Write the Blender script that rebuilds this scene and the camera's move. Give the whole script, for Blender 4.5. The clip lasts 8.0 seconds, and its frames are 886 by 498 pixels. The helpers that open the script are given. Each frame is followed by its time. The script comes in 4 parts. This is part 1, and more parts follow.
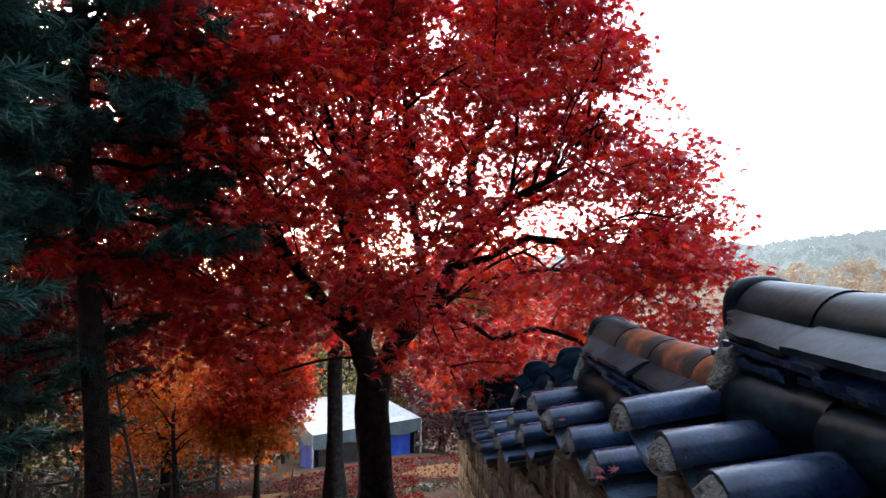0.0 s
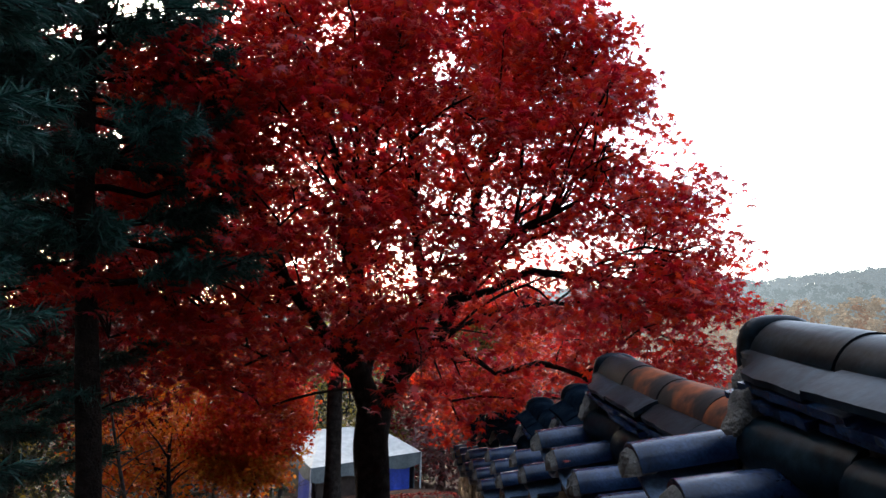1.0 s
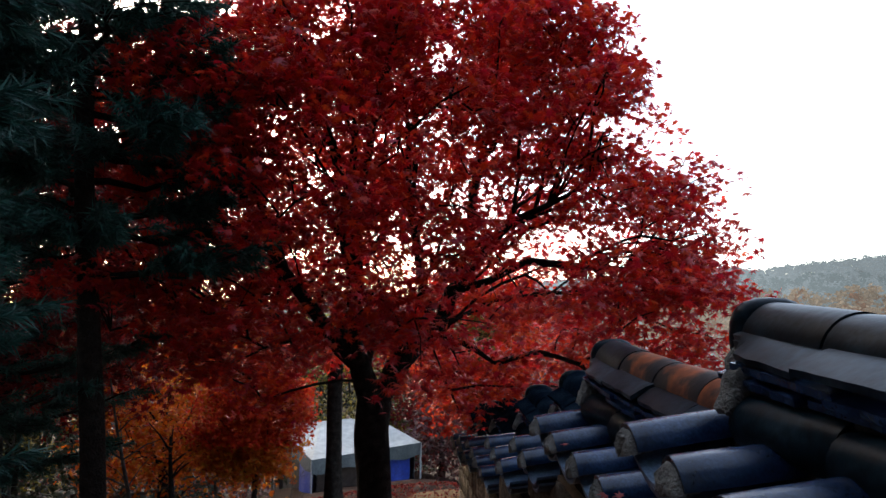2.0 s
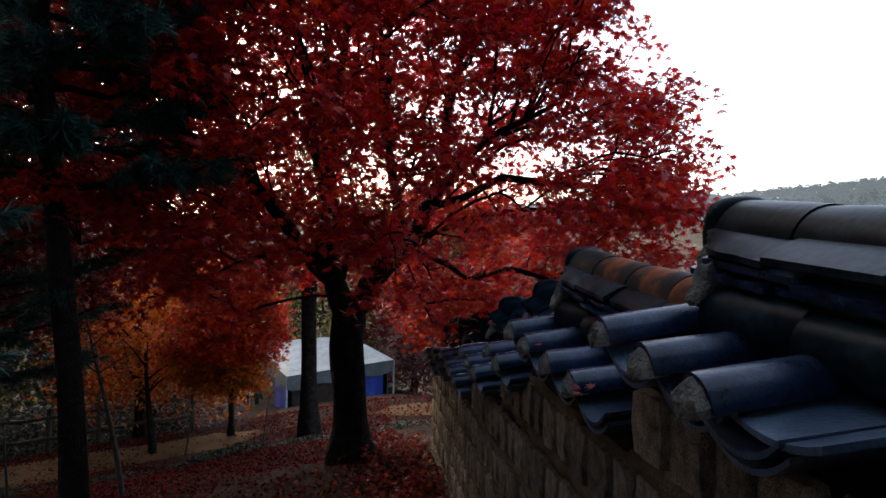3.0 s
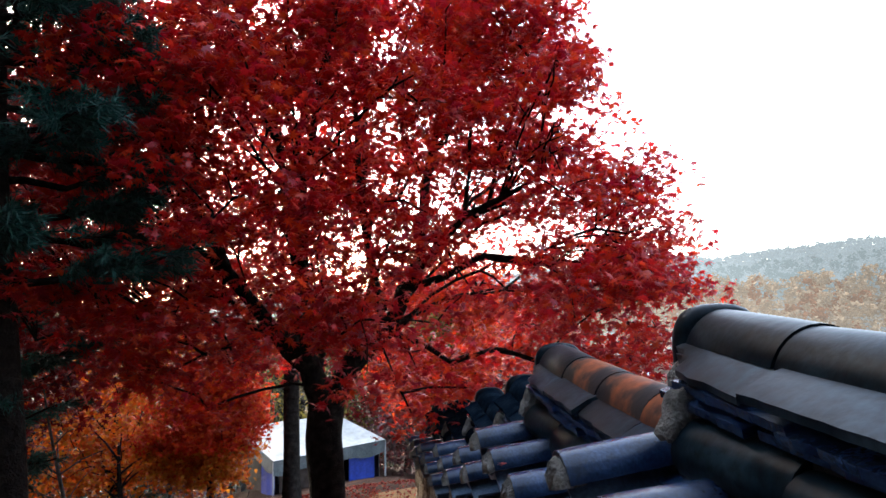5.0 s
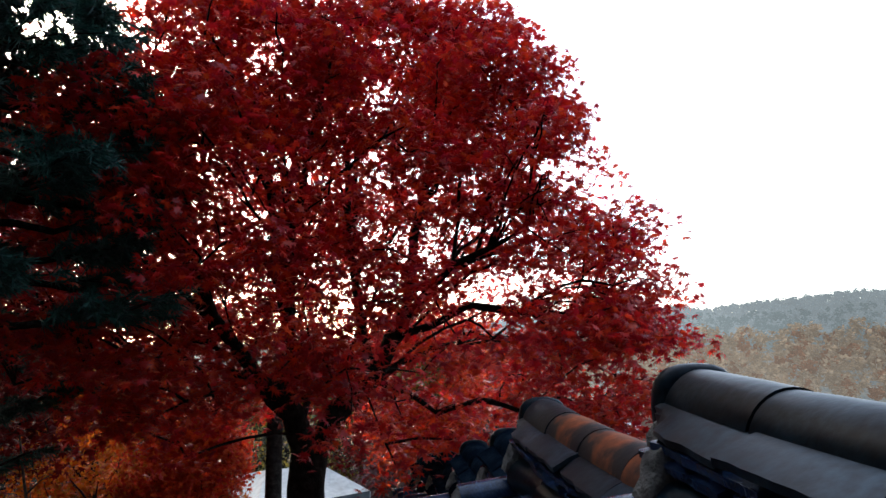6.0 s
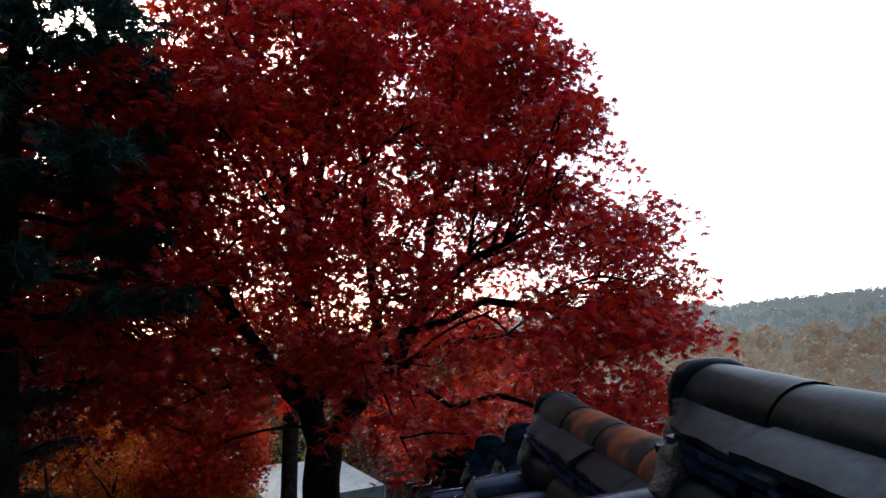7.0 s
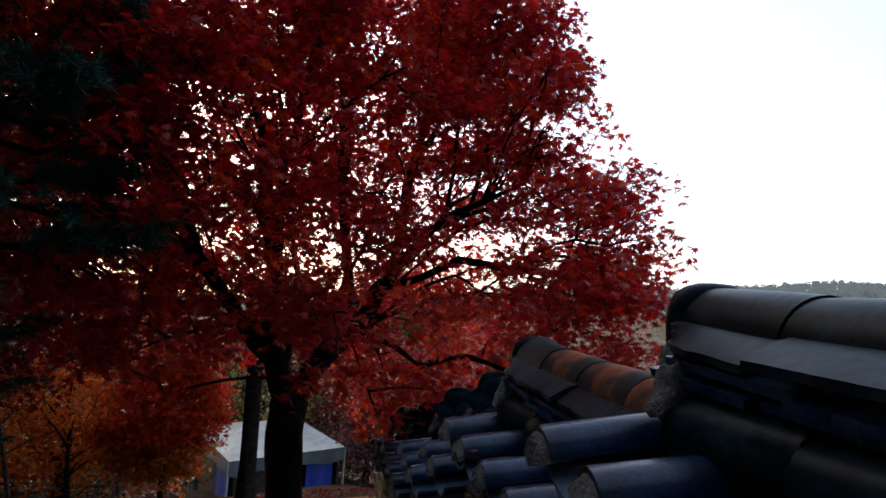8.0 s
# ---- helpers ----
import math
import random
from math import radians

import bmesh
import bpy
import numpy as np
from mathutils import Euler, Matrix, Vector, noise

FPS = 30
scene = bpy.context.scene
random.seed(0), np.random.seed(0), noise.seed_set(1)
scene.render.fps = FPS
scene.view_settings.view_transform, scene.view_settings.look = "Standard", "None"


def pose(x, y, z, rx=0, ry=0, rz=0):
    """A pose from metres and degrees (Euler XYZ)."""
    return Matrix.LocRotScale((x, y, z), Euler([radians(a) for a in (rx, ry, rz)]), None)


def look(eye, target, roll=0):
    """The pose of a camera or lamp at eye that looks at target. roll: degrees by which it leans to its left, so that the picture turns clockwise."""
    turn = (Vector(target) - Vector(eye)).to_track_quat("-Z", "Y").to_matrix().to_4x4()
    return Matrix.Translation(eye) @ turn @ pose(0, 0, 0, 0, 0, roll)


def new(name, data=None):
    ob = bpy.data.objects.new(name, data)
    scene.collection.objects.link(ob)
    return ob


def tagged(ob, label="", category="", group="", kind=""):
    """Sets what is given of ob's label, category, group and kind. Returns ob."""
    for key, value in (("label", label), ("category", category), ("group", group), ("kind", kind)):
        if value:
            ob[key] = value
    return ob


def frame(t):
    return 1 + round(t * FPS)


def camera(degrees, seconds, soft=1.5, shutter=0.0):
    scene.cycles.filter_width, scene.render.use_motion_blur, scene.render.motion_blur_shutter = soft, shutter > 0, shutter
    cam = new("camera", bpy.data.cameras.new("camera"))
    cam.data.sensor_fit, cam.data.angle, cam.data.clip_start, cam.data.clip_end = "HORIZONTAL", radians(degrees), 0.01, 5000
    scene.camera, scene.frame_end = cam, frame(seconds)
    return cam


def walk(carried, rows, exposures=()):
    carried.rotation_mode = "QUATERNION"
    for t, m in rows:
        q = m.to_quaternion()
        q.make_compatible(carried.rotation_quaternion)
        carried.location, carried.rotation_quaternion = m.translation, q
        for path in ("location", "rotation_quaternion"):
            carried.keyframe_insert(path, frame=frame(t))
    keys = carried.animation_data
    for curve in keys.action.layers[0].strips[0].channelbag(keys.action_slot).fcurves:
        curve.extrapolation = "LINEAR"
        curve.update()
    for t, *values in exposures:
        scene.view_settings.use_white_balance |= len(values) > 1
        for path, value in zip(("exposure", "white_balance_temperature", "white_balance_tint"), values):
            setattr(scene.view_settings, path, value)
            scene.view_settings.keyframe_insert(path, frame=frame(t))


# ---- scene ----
cam = camera(67.4, 8.0)
PATH = [
    (0, (0.165, 0.168, 1.705), (0.34, 2.155, 1.847), 0.3),
    (0.5, (0.134, 0.189, 1.716), (0.297, 2.173, 1.913), 1.8),
    (1, (0.171, 0.222, 1.712), (0.334, 2.201, 1.948), 1.2),
    (2.3, (0.163, 0.168, 1.695), (0.339, 2.15, 1.894), 0.5),
    (2.5, (0.162, 0.159, 1.693), (0.369, 2.14, 1.874), 1.0),
    (3, (0.148, 0.192, 1.634), (0.404, 2.175, 1.616), 0.9),
    (3.5, (0.147, 0.24, 1.583), (0.393, 2.216, 1.398), -0.0),
    (4, (0.204, 0.294, 1.557), (0.424, 2.265, 1.301), -1.7),
    (4.5, (0.266, 0.349, 1.63), (0.513, 2.333, 1.609), -2.3),
    (5, (0.31, 0.384, 1.744), (0.585, 2.356, 1.937), -0.7),
    (6.5, (0.327, 0.358, 1.762), (0.625, 2.307, 2.1), 0.3),
    (7, (0.328, 0.371, 1.754), (0.583, 2.329, 2.073), 0.6),
    (7.5, (0.317, 0.386, 1.729), (0.575, 2.347, 2.031), 1.0),
    (8, (0.297, 0.475, 1.637), (0.645, 2.43, 1.874), 3.4),
]
EXPOSURES = [(0.0, 2.85), (0.5, 2.62), (1.2, 2.15), (2.5, 1.72), (3.0, 1.5), (3.5, 1.72), (4.0, 2.25), (4.5, 2.85), (5.1, 2.8), (6.4, 1.6), (7.0, 1.45), (8.0, 1.15)]
walk(cam, [(t, look(eye, target, roll)) for t, eye, target, roll in PATH], EXPOSURES)

# ---- light ----
SUN_AZ, SUN_EL = 24.0, 22.0          # degrees left of the view axis (+y), above the horizon
world = bpy.data.worlds.new("world")
scene.world = world
world.use_nodes = True
wn = world.node_tree
sky = wn.nodes.new("ShaderNodeTexSky")
sky.sky_type = "NISHITA"
sky.sun_disc = False
sky.sun_elevation = radians(SUN_EL)
sky.sun_rotation = radians(-SUN_AZ)
sky.dust_density = 2.4
sky.air_density = 1.0
bg = wn.nodes["Background"]
bg.inputs["Strength"].default_value = 0.15
haze = wn.nodes.new("ShaderNodeMix")          # thin white haze over the whole sky
haze.data_type, haze.blend_type = "RGBA", "ADD"
haze.inputs[0].default_value = 1.0
haze.inputs[7].default_value = (0.98, 1.06, 1.22, 1)
wn.links.new(sky.outputs[0], haze.inputs[6])
wn.links.new(haze.outputs[2], bg.inputs[0])
sun = new("sun", bpy.data.lights.new("sun", "SUN"))
sun.data.energy = 0.5
sun.data.angle = radians(35)
sun.data.color = (1.0, 0.92, 0.82)
d = Vector((-math.sin(radians(SUN_AZ)), math.cos(radians(SUN_AZ)), math.tan(radians(SUN_EL))))
sun.matrix_world = look(d * 50, (0, 0, 0))


# ---- materials ----
def material(name, colors, scale=8.0, rough=0.8, bump=0.3, fine=60.0, spec=0.3, vary=0.0, island=False, translucent=0.0, coords="Object", dark=0.75, dist=0.01):
    """Noise at two scales between the colours, fine relief, and a tone that differs from piece to piece."""
    m = bpy.data.materials.new(name)
    m.use_nodes = True
    nt = m.node_tree
    N, L = nt.nodes, nt.links
    bsdf = N["Principled BSDF"]
    tc = N.new("ShaderNodeTexCoord")
    n1 = N.new("ShaderNodeTexNoise")
    n1.inputs["Scale"].default_value = scale
    n1.inputs["Detail"].default_value = 5
    L.new(tc.outputs[coords], n1.inputs["Vector"])
    ramp = N.new("ShaderNodeValToRGB")
    els = ramp.color_ramp.elements
    k = len(colors)
    while len(els) < k:
        els.new(0.5)
    for i, c in enumerate(colors):
        els[i].position = 0.3 + 0.4 * i / max(1, k - 1)
        els[i].color = (*c, 1)
    L.new(n1.outputs["Fac"], ramp.inputs[0])
    n2 = N.new("ShaderNodeTexNoise")
    n2.inputs["Scale"].default_value = fine
    n2.inputs["Detail"].default_value = 4
    L.new(tc.outputs[coords], n2.inputs["Vector"])
    mul = N.new("ShaderNodeMix")
    mul.data_type, mul.blend_type = "RGBA", "MULTIPLY"
    mul.inputs[0].default_value = 1.0
    r2 = N.new("ShaderNodeMapRange")
    r2.inputs[1].default_value, r2.inputs[2].default_value = 0.3, 0.7
    r2.inputs[3].default_value, r2.inputs[4].default_value = dark, 1.1
    L.new(n2.outputs["Fac"], r2.inputs[0])
    L.new(ramp.outputs[0], mul.inputs[6])
    L.new(r2.outputs[0], mul.inputs[7])
    out = mul.outputs[2]
    if vary:
        if island:
            src = N.new("ShaderNodeNewGeometry").outputs["Random Per Island"]
        else:
            src = N.new("ShaderNodeObjectInfo").outputs["Random"]
        if island:
            L.new(src, ramp.inputs[0])
            for i in range(k):
                els[i].position = i / max(1, k - 1)
            els[0].position = 0.0
        hsv = N.new("ShaderNodeHueSaturation")
        r3 = N.new("ShaderNodeMapRange")
        r3.inputs[3].default_value, r3.inputs[4].default_value = 1 - vary, 1 + vary
        if island:
            wh = N.new("ShaderNodeTexWhiteNoise")
            wh.noise_dimensions = "1D"
            L.new(src, wh.inputs["W"])
            L.new(wh.outputs["Value"], r3.inputs[0])
        else:
            L.new(src, r3.inputs[0])
        L.new(r3.outputs[0], hsv.inputs["Value"])
        L.new(out, hsv.inputs["Color"])
        out = hsv.outputs[0]
    L.new(out, bsdf.inputs["Base Color"])
    bsdf.inputs["Roughness"].default_value = rough
    bsdf.inputs["Specular IOR Level"].default_value = spec
    if bump:
        b = N.new("ShaderNodeBump")
        b.inputs["Strength"].default_value = bump
        b.inputs["Distance"].default_value = dist
        add = N.new("ShaderNodeMath")
        L.new(n1.outputs["Fac"], add.inputs[0])
        L.new(n2.outputs["Fac"], add.inputs[1])
        L.new(add.outputs[0], b.inputs["Height"])
        L.new(b.outputs[0], bsdf.inputs["Normal"])
    if translucent:
        tr = N.new("ShaderNodeBsdfTranslucent")
        L.new(out, tr.inputs[0])
        mix = N.new("ShaderNodeMixShader")
        mix.inputs[0].default_value = translucent
        L.new(bsdf.outputs[0], mix.inputs[1])
        L.new(tr.outputs[0], mix.inputs[2])
        L.new(mix.outputs[0], N["Material Output"].inputs[0])
    return m


M_TILE = material("roof_tile", [(0.004, 0.011, 0.030), (0.010, 0.026, 0.066), (0.024, 0.050, 0.112)], 11, 0.25, 0.2, 130, 0.36, 0.3, dist=0.004, dark=0.5)
# the low light on the tile sides is put into this darker ridge colour
M_RIDGE_SHADED = material("shaded_ridge_tile", [(0.0016, 0.005, 0.008), (0.004, 0.010, 0.015), (0.013, 0.025, 0.033)], 6, 0.34, 0.22, 45, 0.04, 0.3, dist=0.003, dark=0.25)
# glossless copy of the ridge tile, to keep sky glare off the far sections
M_RIDGE_MATTE = material("matte_ridge_tile", [(0.002, 0.005, 0.009), (0.005, 0.010, 0.017), (0.013, 0.022, 0.032)], 10, 0.85, 0.3, 120, 0.0, 0.3, dist=0.006, dark=0.5)
# same clay, lighter and bluer: skylight on the slabs painted into the colour
M_SLAB_LIT = material("sky_lit_slab_tile", [(0.004, 0.010, 0.015), (0.011, 0.020, 0.028), (0.028, 0.044, 0.056)], 6, 0.36, 0.22, 45, 0.06, 0.35, dist=0.003, dark=0.3)
M_PAN = material("weathered_pan_tile", [(0.02, 0.036, 0.062), (0.055, 0.085, 0.13), (0.11, 0.15, 0.20)], 9, 0.33, 0.35, 110, 0.5, 0.25, dist=0.005, dark=0.55)
M_RUST = material("rust_stained_tile", [(0.012, 0.014, 0.018), (0.028, 0.020, 0.018), (0.34, 0.085, 0.026)], 7, 0.5, 0.15, 60, 0.05, dist=0.003)
M_MORTAR = material("lime_mortar", [(0.056, 0.049, 0.042), (0.14, 0.126, 0.1085), (0.231, 0.21, 0.182)], 22, 0.92, 0.9, 120, 0.2, 0.15, dist=0.012)
# clay taken near-black so the gaps between tiles carry painted shade
M_BED = material("shaded_clay_bedding", [(0.012, 0.010, 0.009), (0.035, 0.029, 0.024)], 15, 0.95, 0.8, 90, 0.1, dist=0.015)
M_STONE = material("granite", [(0.16, 0.115, 0.076), (0.35, 0.26, 0.18), (0.54, 0.42, 0.31)], 3.2, 0.88, 1.0, 36, 0.2, 0.35, dist=0.02, dark=0.35)
M_JOINT = material("joint_mortar", [(0.09, 0.058, 0.034), (0.17, 0.115, 0.070)], 12, 0.95, 0.8, 90, 0.1, dist=0.012)
# near-black core: the shade in the deep upright joints is put into its colour
M_CORE = material("shaded_wall_core", [(0.012, 0.009, 0.006), (0.03, 0.021, 0.015)], 12, 0.95, 0.8, 90, 0.1, dist=0.012)
M_BARK = material("maple_bark", [(0.008, 0.0065, 0.006), (0.018, 0.015, 0.013), (0.034, 0.029, 0.026)], 14, 0.92, 0.9, 70, 0.08, dist=0.02)
M_BARK_PINE = material("pine_bark", [(0.010, 0.0075, 0.006), (0.026, 0.018, 0.014)], 16, 0.92, 1.0, 60, 0.08, dist=0.025)
M_BARK_GREY = material("grey_bark", [(0.042, 0.036, 0.03), (0.096, 0.084, 0.072)], 14, 0.9, 0.7, 80, 0.2)
M_LEAF_RED = material("red_maple_leaf", [(0.30, 0.008, 0.022), (0.44, 0.009, 0.014), (0.57, 0.018, 0.010), (0.62, 0.055, 0.010)], 3, 0.36, 0.0, 40, 0.62, 0.28, True, 0.60)
# darker red leaf: the shade on the trees behind is put into its colour
M_LEAF_RED_SHADED = material("shaded_red_maple_leaf", [(0.07, 0.004, 0.006), (0.14, 0.007, 0.007), (0.21, 0.012, 0.008)], 3, 0.5, 0.0, 40, 0.2, 0.3, True, 0.4)
M_LEAF_SCARLET = material("scarlet_maple_leaf", [(0.44, 0.02, 0.010), (0.56, 0.034, 0.010), (0.62, 0.10, 0.014)], 3, 0.5, 0.0, 40, 0.18, 0.3, True, 0.45)
M_LEAF_ORANGE = material("orange_leaf", [(0.42, 0.045, 0.005), (0.54, 0.12, 0.008), (0.44, 0.17, 0.014)], 3, 0.55, 0.0, 40, 0.18, 0.3, True, 0.45)
M_LEAF_YELLOW = material("yellow_green_leaf", [(0.0467, 0.051, 0.0119), (0.136, 0.1105, 0.0153), (0.255, 0.187, 0.0238)], 3, 0.5, 0.0, 40, 0.4, 0.3, True, 0.45)
M_LEAF_GREEN = material("dull_green_leaf", [(0.014, 0.0238, 0.0105), (0.0294, 0.0392, 0.0175), (0.056, 0.056, 0.0252)], 3, 0.55, 0.0, 40, 0.4, 0.3, True, 0.35)
M_LEAF_DUSK = material("dusky_leaf", [(0.066, 0.021, 0.024), (0.108, 0.042, 0.042), (0.132, 0.066, 0.054)], 3, 0.6, 0.0, 40, 0.3, 0.3, True, 0.35)
M_NEEDLE = material("pine_needle", [(0.008, 0.034, 0.026), (0.014, 0.062, 0.048), (0.030, 0.095, 0.072)], 3, 0.45, 0.0, 40, 0.35, 0.3, True, 0.3)
M_LITTER = material("fallen_leaf", [(0.040, 0.003, 0.005), (0.085, 0.005, 0.006), (0.14, 0.007, 0.006), (0.19, 0.013, 0.007), (0.13, 0.055, 0.020)], 3, 0.7, 0.0, 40, 0.06, 0.35, True, 0.2)
M_LITTER_RED = material("wall_foot_leaf", [(0.0375, 0.045, 0.015), (0.195, 0.0135, 0.0135), (0.315, 0.0225, 0.015), (0.375, 0.0675, 0.015)], 3, 0.55, 0.0, 40, 0.3, 0.3, True, 0.35)
M_GROUND = material("woodland_soil", [(0.014, 0.005, 0.004), (0.028, 0.012, 0.008), (0.055, 0.030, 0.018)], 1.3, 0.97, 0.9, 28, 0.05, dist=0.03)
M_PATH = material("sandy_path", [(0.10, 0.055, 0.022), (0.17, 0.10, 0.046)], 2.2, 0.97, 0.5, 40, 0.05)
M_CANVAS = material("tent_canvas", [(0.38, 0.365, 0.325), (0.54, 0.52, 0.465)], 1.2, 0.85, 0.2, 6, 0.1, dist=0.02, dark=0.85)
M_VALANCE = material("grey_tarpaulin", [(0.07, 0.084, 0.084), (0.119, 0.133, 0.133)], 3, 0.7, 0.5, 20, 0.3, dist=0.03)
M_BLUE = material("blue_tarpaulin", [(0.012, 0.035, 0.26), (0.02, 0.06, 0.40)], 3, 0.45, 0.5, 14, 0.4, dist=0.03)
M_DARKWALL = material("dark_board", [(0.03, 0.022, 0.018), (0.07, 0.05, 0.04)], 4, 0.8, 0.5, 30, 0.2)
M_POLE = material("galvanised_pole", [(0.32, 0.33, 0.33), (0.48, 0.48, 0.48)], 9, 0.45, 0.1, 60, 0.5)
M_RAIL = material("weathered_rail", [(0.049, 0.042, 0.035), (0.105, 0.0875, 0.07)], 8, 0.85, 0.6, 50, 0.2)
M_WHITE = material("pale_sheeting", [(0.6, 0.62, 0.64), (0.75, 0.76, 0.78)], 0.3, 0.6, 0.0, 3, 0.3)


def haze_glow(m, air):
    """Emission added to a far material to paint in the haze of the valley air; stronger towards the sun."""
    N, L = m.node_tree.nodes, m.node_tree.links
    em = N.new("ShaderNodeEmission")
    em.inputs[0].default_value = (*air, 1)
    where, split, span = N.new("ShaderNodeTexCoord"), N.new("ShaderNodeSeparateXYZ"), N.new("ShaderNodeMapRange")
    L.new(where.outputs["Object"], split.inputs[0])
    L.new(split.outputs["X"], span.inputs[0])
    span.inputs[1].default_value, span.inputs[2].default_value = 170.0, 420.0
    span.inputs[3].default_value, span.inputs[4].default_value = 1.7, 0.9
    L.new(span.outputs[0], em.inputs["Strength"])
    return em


def hill_material():
    """Autumn wood on a far hill: each crown its own tone, tan and rust towards the foot, grey-green above, plus a glow
    that paints in the haze.
    """
    m = bpy.data.materials.new("hazy_wooded_hill")
    m.use_nodes = True
    N, L = m.node_tree.nodes, m.node_tree.links
    tc = N.new("ShaderNodeTexCoord")
    tone = N.new("ShaderNodeTexNoise")
    tone.inputs["Scale"].default_value = 0.07
    tone.inputs["Detail"].default_value = 8
    tone.inputs["Roughness"].default_value = 0.7
    L.new(tc.outputs["Object"], tone.inputs["Vector"])
    ramps = []
    for colors in ([(0.018, 0.027, 0.027), (0.058, 0.066, 0.06), (0.12, 0.115, 0.095)], [(0.025, 0.022, 0.018), (0.09, 0.07, 0.046), (0.21, 0.14, 0.08)]):
        r = N.new("ShaderNodeValToRGB")
        r.color_ramp.elements.new(0.5)
        for e, c, q in zip(r.color_ramp.elements, colors, (0.33, 0.5, 0.67)):
            e.color, e.position = (*c, 1), q
        L.new(tone.outputs["Fac"], r.inputs[0])
        ramps.append(r)
    xyz = N.new("ShaderNodeSeparateXYZ")
    L.new(tc.outputs["Object"], xyz.inputs[0])
    nz = N.new("ShaderNodeTexNoise")
    nz.inputs["Scale"].default_value = 0.02
    L.new(tc.outputs["Object"], nz.inputs["Vector"])
    am = N.new("ShaderNodeMath")
    am.operation = "MULTIPLY_ADD"
    am.inputs[1].default_value = 40.0
    L.new(nz.outputs["Fac"], am.inputs[0])
    L.new(xyz.outputs["Z"], am.inputs[2])
    mr = N.new("ShaderNodeMapRange")
    mr.inputs[1].default_value, mr.inputs[2].default_value = 30.0, 50.0
    L.new(am.outputs[0], mr.inputs[0])
    mix = N.new("ShaderNodeMix")
    mix.data_type = "RGBA"
    L.new(mr.outputs[0], mix.inputs[0])
    L.new(ramps[1].outputs[0], mix.inputs[6])
    L.new(ramps[0].outputs[0], mix.inputs[7])
    b = N["Principled BSDF"]
    b.inputs["Roughness"].default_value = 0.95
    b.inputs["Specular IOR Level"].default_value = 0.05
    L.new(mix.outputs[2], b.inputs["Base Color"])
    em = haze_glow(m, (0.046, 0.053, 0.056))
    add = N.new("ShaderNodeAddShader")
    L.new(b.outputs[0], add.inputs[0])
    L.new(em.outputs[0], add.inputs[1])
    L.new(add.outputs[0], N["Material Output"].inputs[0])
    return m


M_HILL = hill_material()


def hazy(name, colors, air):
    """Foliage far across the valley, whose material glows to paint in the haze in front of it."""
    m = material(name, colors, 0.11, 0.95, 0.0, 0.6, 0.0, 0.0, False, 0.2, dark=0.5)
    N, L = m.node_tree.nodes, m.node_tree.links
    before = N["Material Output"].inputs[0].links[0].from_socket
    em = haze_glow(m, air)
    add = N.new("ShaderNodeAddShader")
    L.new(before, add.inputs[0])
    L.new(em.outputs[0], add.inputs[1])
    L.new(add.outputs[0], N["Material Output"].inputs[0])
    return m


# the last colour of each is the haze glow painted into the material
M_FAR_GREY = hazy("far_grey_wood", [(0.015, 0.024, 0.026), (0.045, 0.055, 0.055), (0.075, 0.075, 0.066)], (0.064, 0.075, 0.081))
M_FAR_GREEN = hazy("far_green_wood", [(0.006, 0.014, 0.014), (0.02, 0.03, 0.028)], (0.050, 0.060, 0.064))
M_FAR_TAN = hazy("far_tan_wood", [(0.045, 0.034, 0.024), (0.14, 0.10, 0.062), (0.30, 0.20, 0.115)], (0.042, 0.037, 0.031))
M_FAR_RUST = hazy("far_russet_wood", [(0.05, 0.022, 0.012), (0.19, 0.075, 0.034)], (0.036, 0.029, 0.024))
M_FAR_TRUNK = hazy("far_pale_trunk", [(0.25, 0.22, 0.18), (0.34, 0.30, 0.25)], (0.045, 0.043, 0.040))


# ---- helpers for things ----
def mesh_object(name, bm, mat, smooth=True):
    me = bpy.data.meshes.new(name)
    bm.to_mesh(me)
    bm.free()
    me.materials.append(mat)
    if smooth:
        me.polygons.foreach_set("use_smooth", [True] * len(me.polygons))
        me.set_sharp_from_angle(angle=radians(38))
    return me


def part(name, bm, mat, parent, label="", m=None, smooth=False):
    me = bm if isinstance(bm, bpy.types.Mesh) else mesh_object(name, bm, mat, smooth)
    ob = new(name, me)
    ob.parent = parent
    if m is not None:
        ob.matrix_basis = m
    return tagged(ob, label)


def thing(name, m, label, category, group="", kind=""):
    return_ob = new(name)
    return_ob.matrix_basis = m
    return tagged(return_ob, label, category, group, kind)


def grid_mesh(name, pts, mat, closed=False, smooth=True):
    """A sheet from rows of points (n, m, 3)."""
    n, m = pts.shape[:2]
    i, j = np.meshgrid(np.arange(n - 1), np.arange(m if closed else m - 1), indexing="ij")
    j2 = (j + 1) % m
    f = np.stack([i * m + j, i * m + j2, (i + 1) * m + j2, (i + 1) * m + j], -1).reshape(-1, 4)
    return poly_mesh(name, pts.reshape(-1, 3), f, mat, smooth)


def poly_mesh(name, verts, faces, mat, smooth=False):
    """A mesh from arrays: vertices (v, 3) and faces (f, k), all with k corners."""
    me = bpy.data.meshes.new(name)
    f, k = faces.shape
    me.vertices.add(len(verts))
    me.vertices.foreach_set("co", np.asarray(verts, np.float32).ravel())
    me.loops.add(f * k)
    me.loops.foreach_set("vertex_index", faces.astype(np.int32).ravel())
    me.polygons.add(f)
    me.polygons.foreach_set("loop_start", np.arange(0, f * k, k, dtype=np.int32))
    me.polygons.foreach_set("use_smooth", np.full(f, smooth))
    me.materials.append(mat)
    me.update(calc_edges=True)
    return me


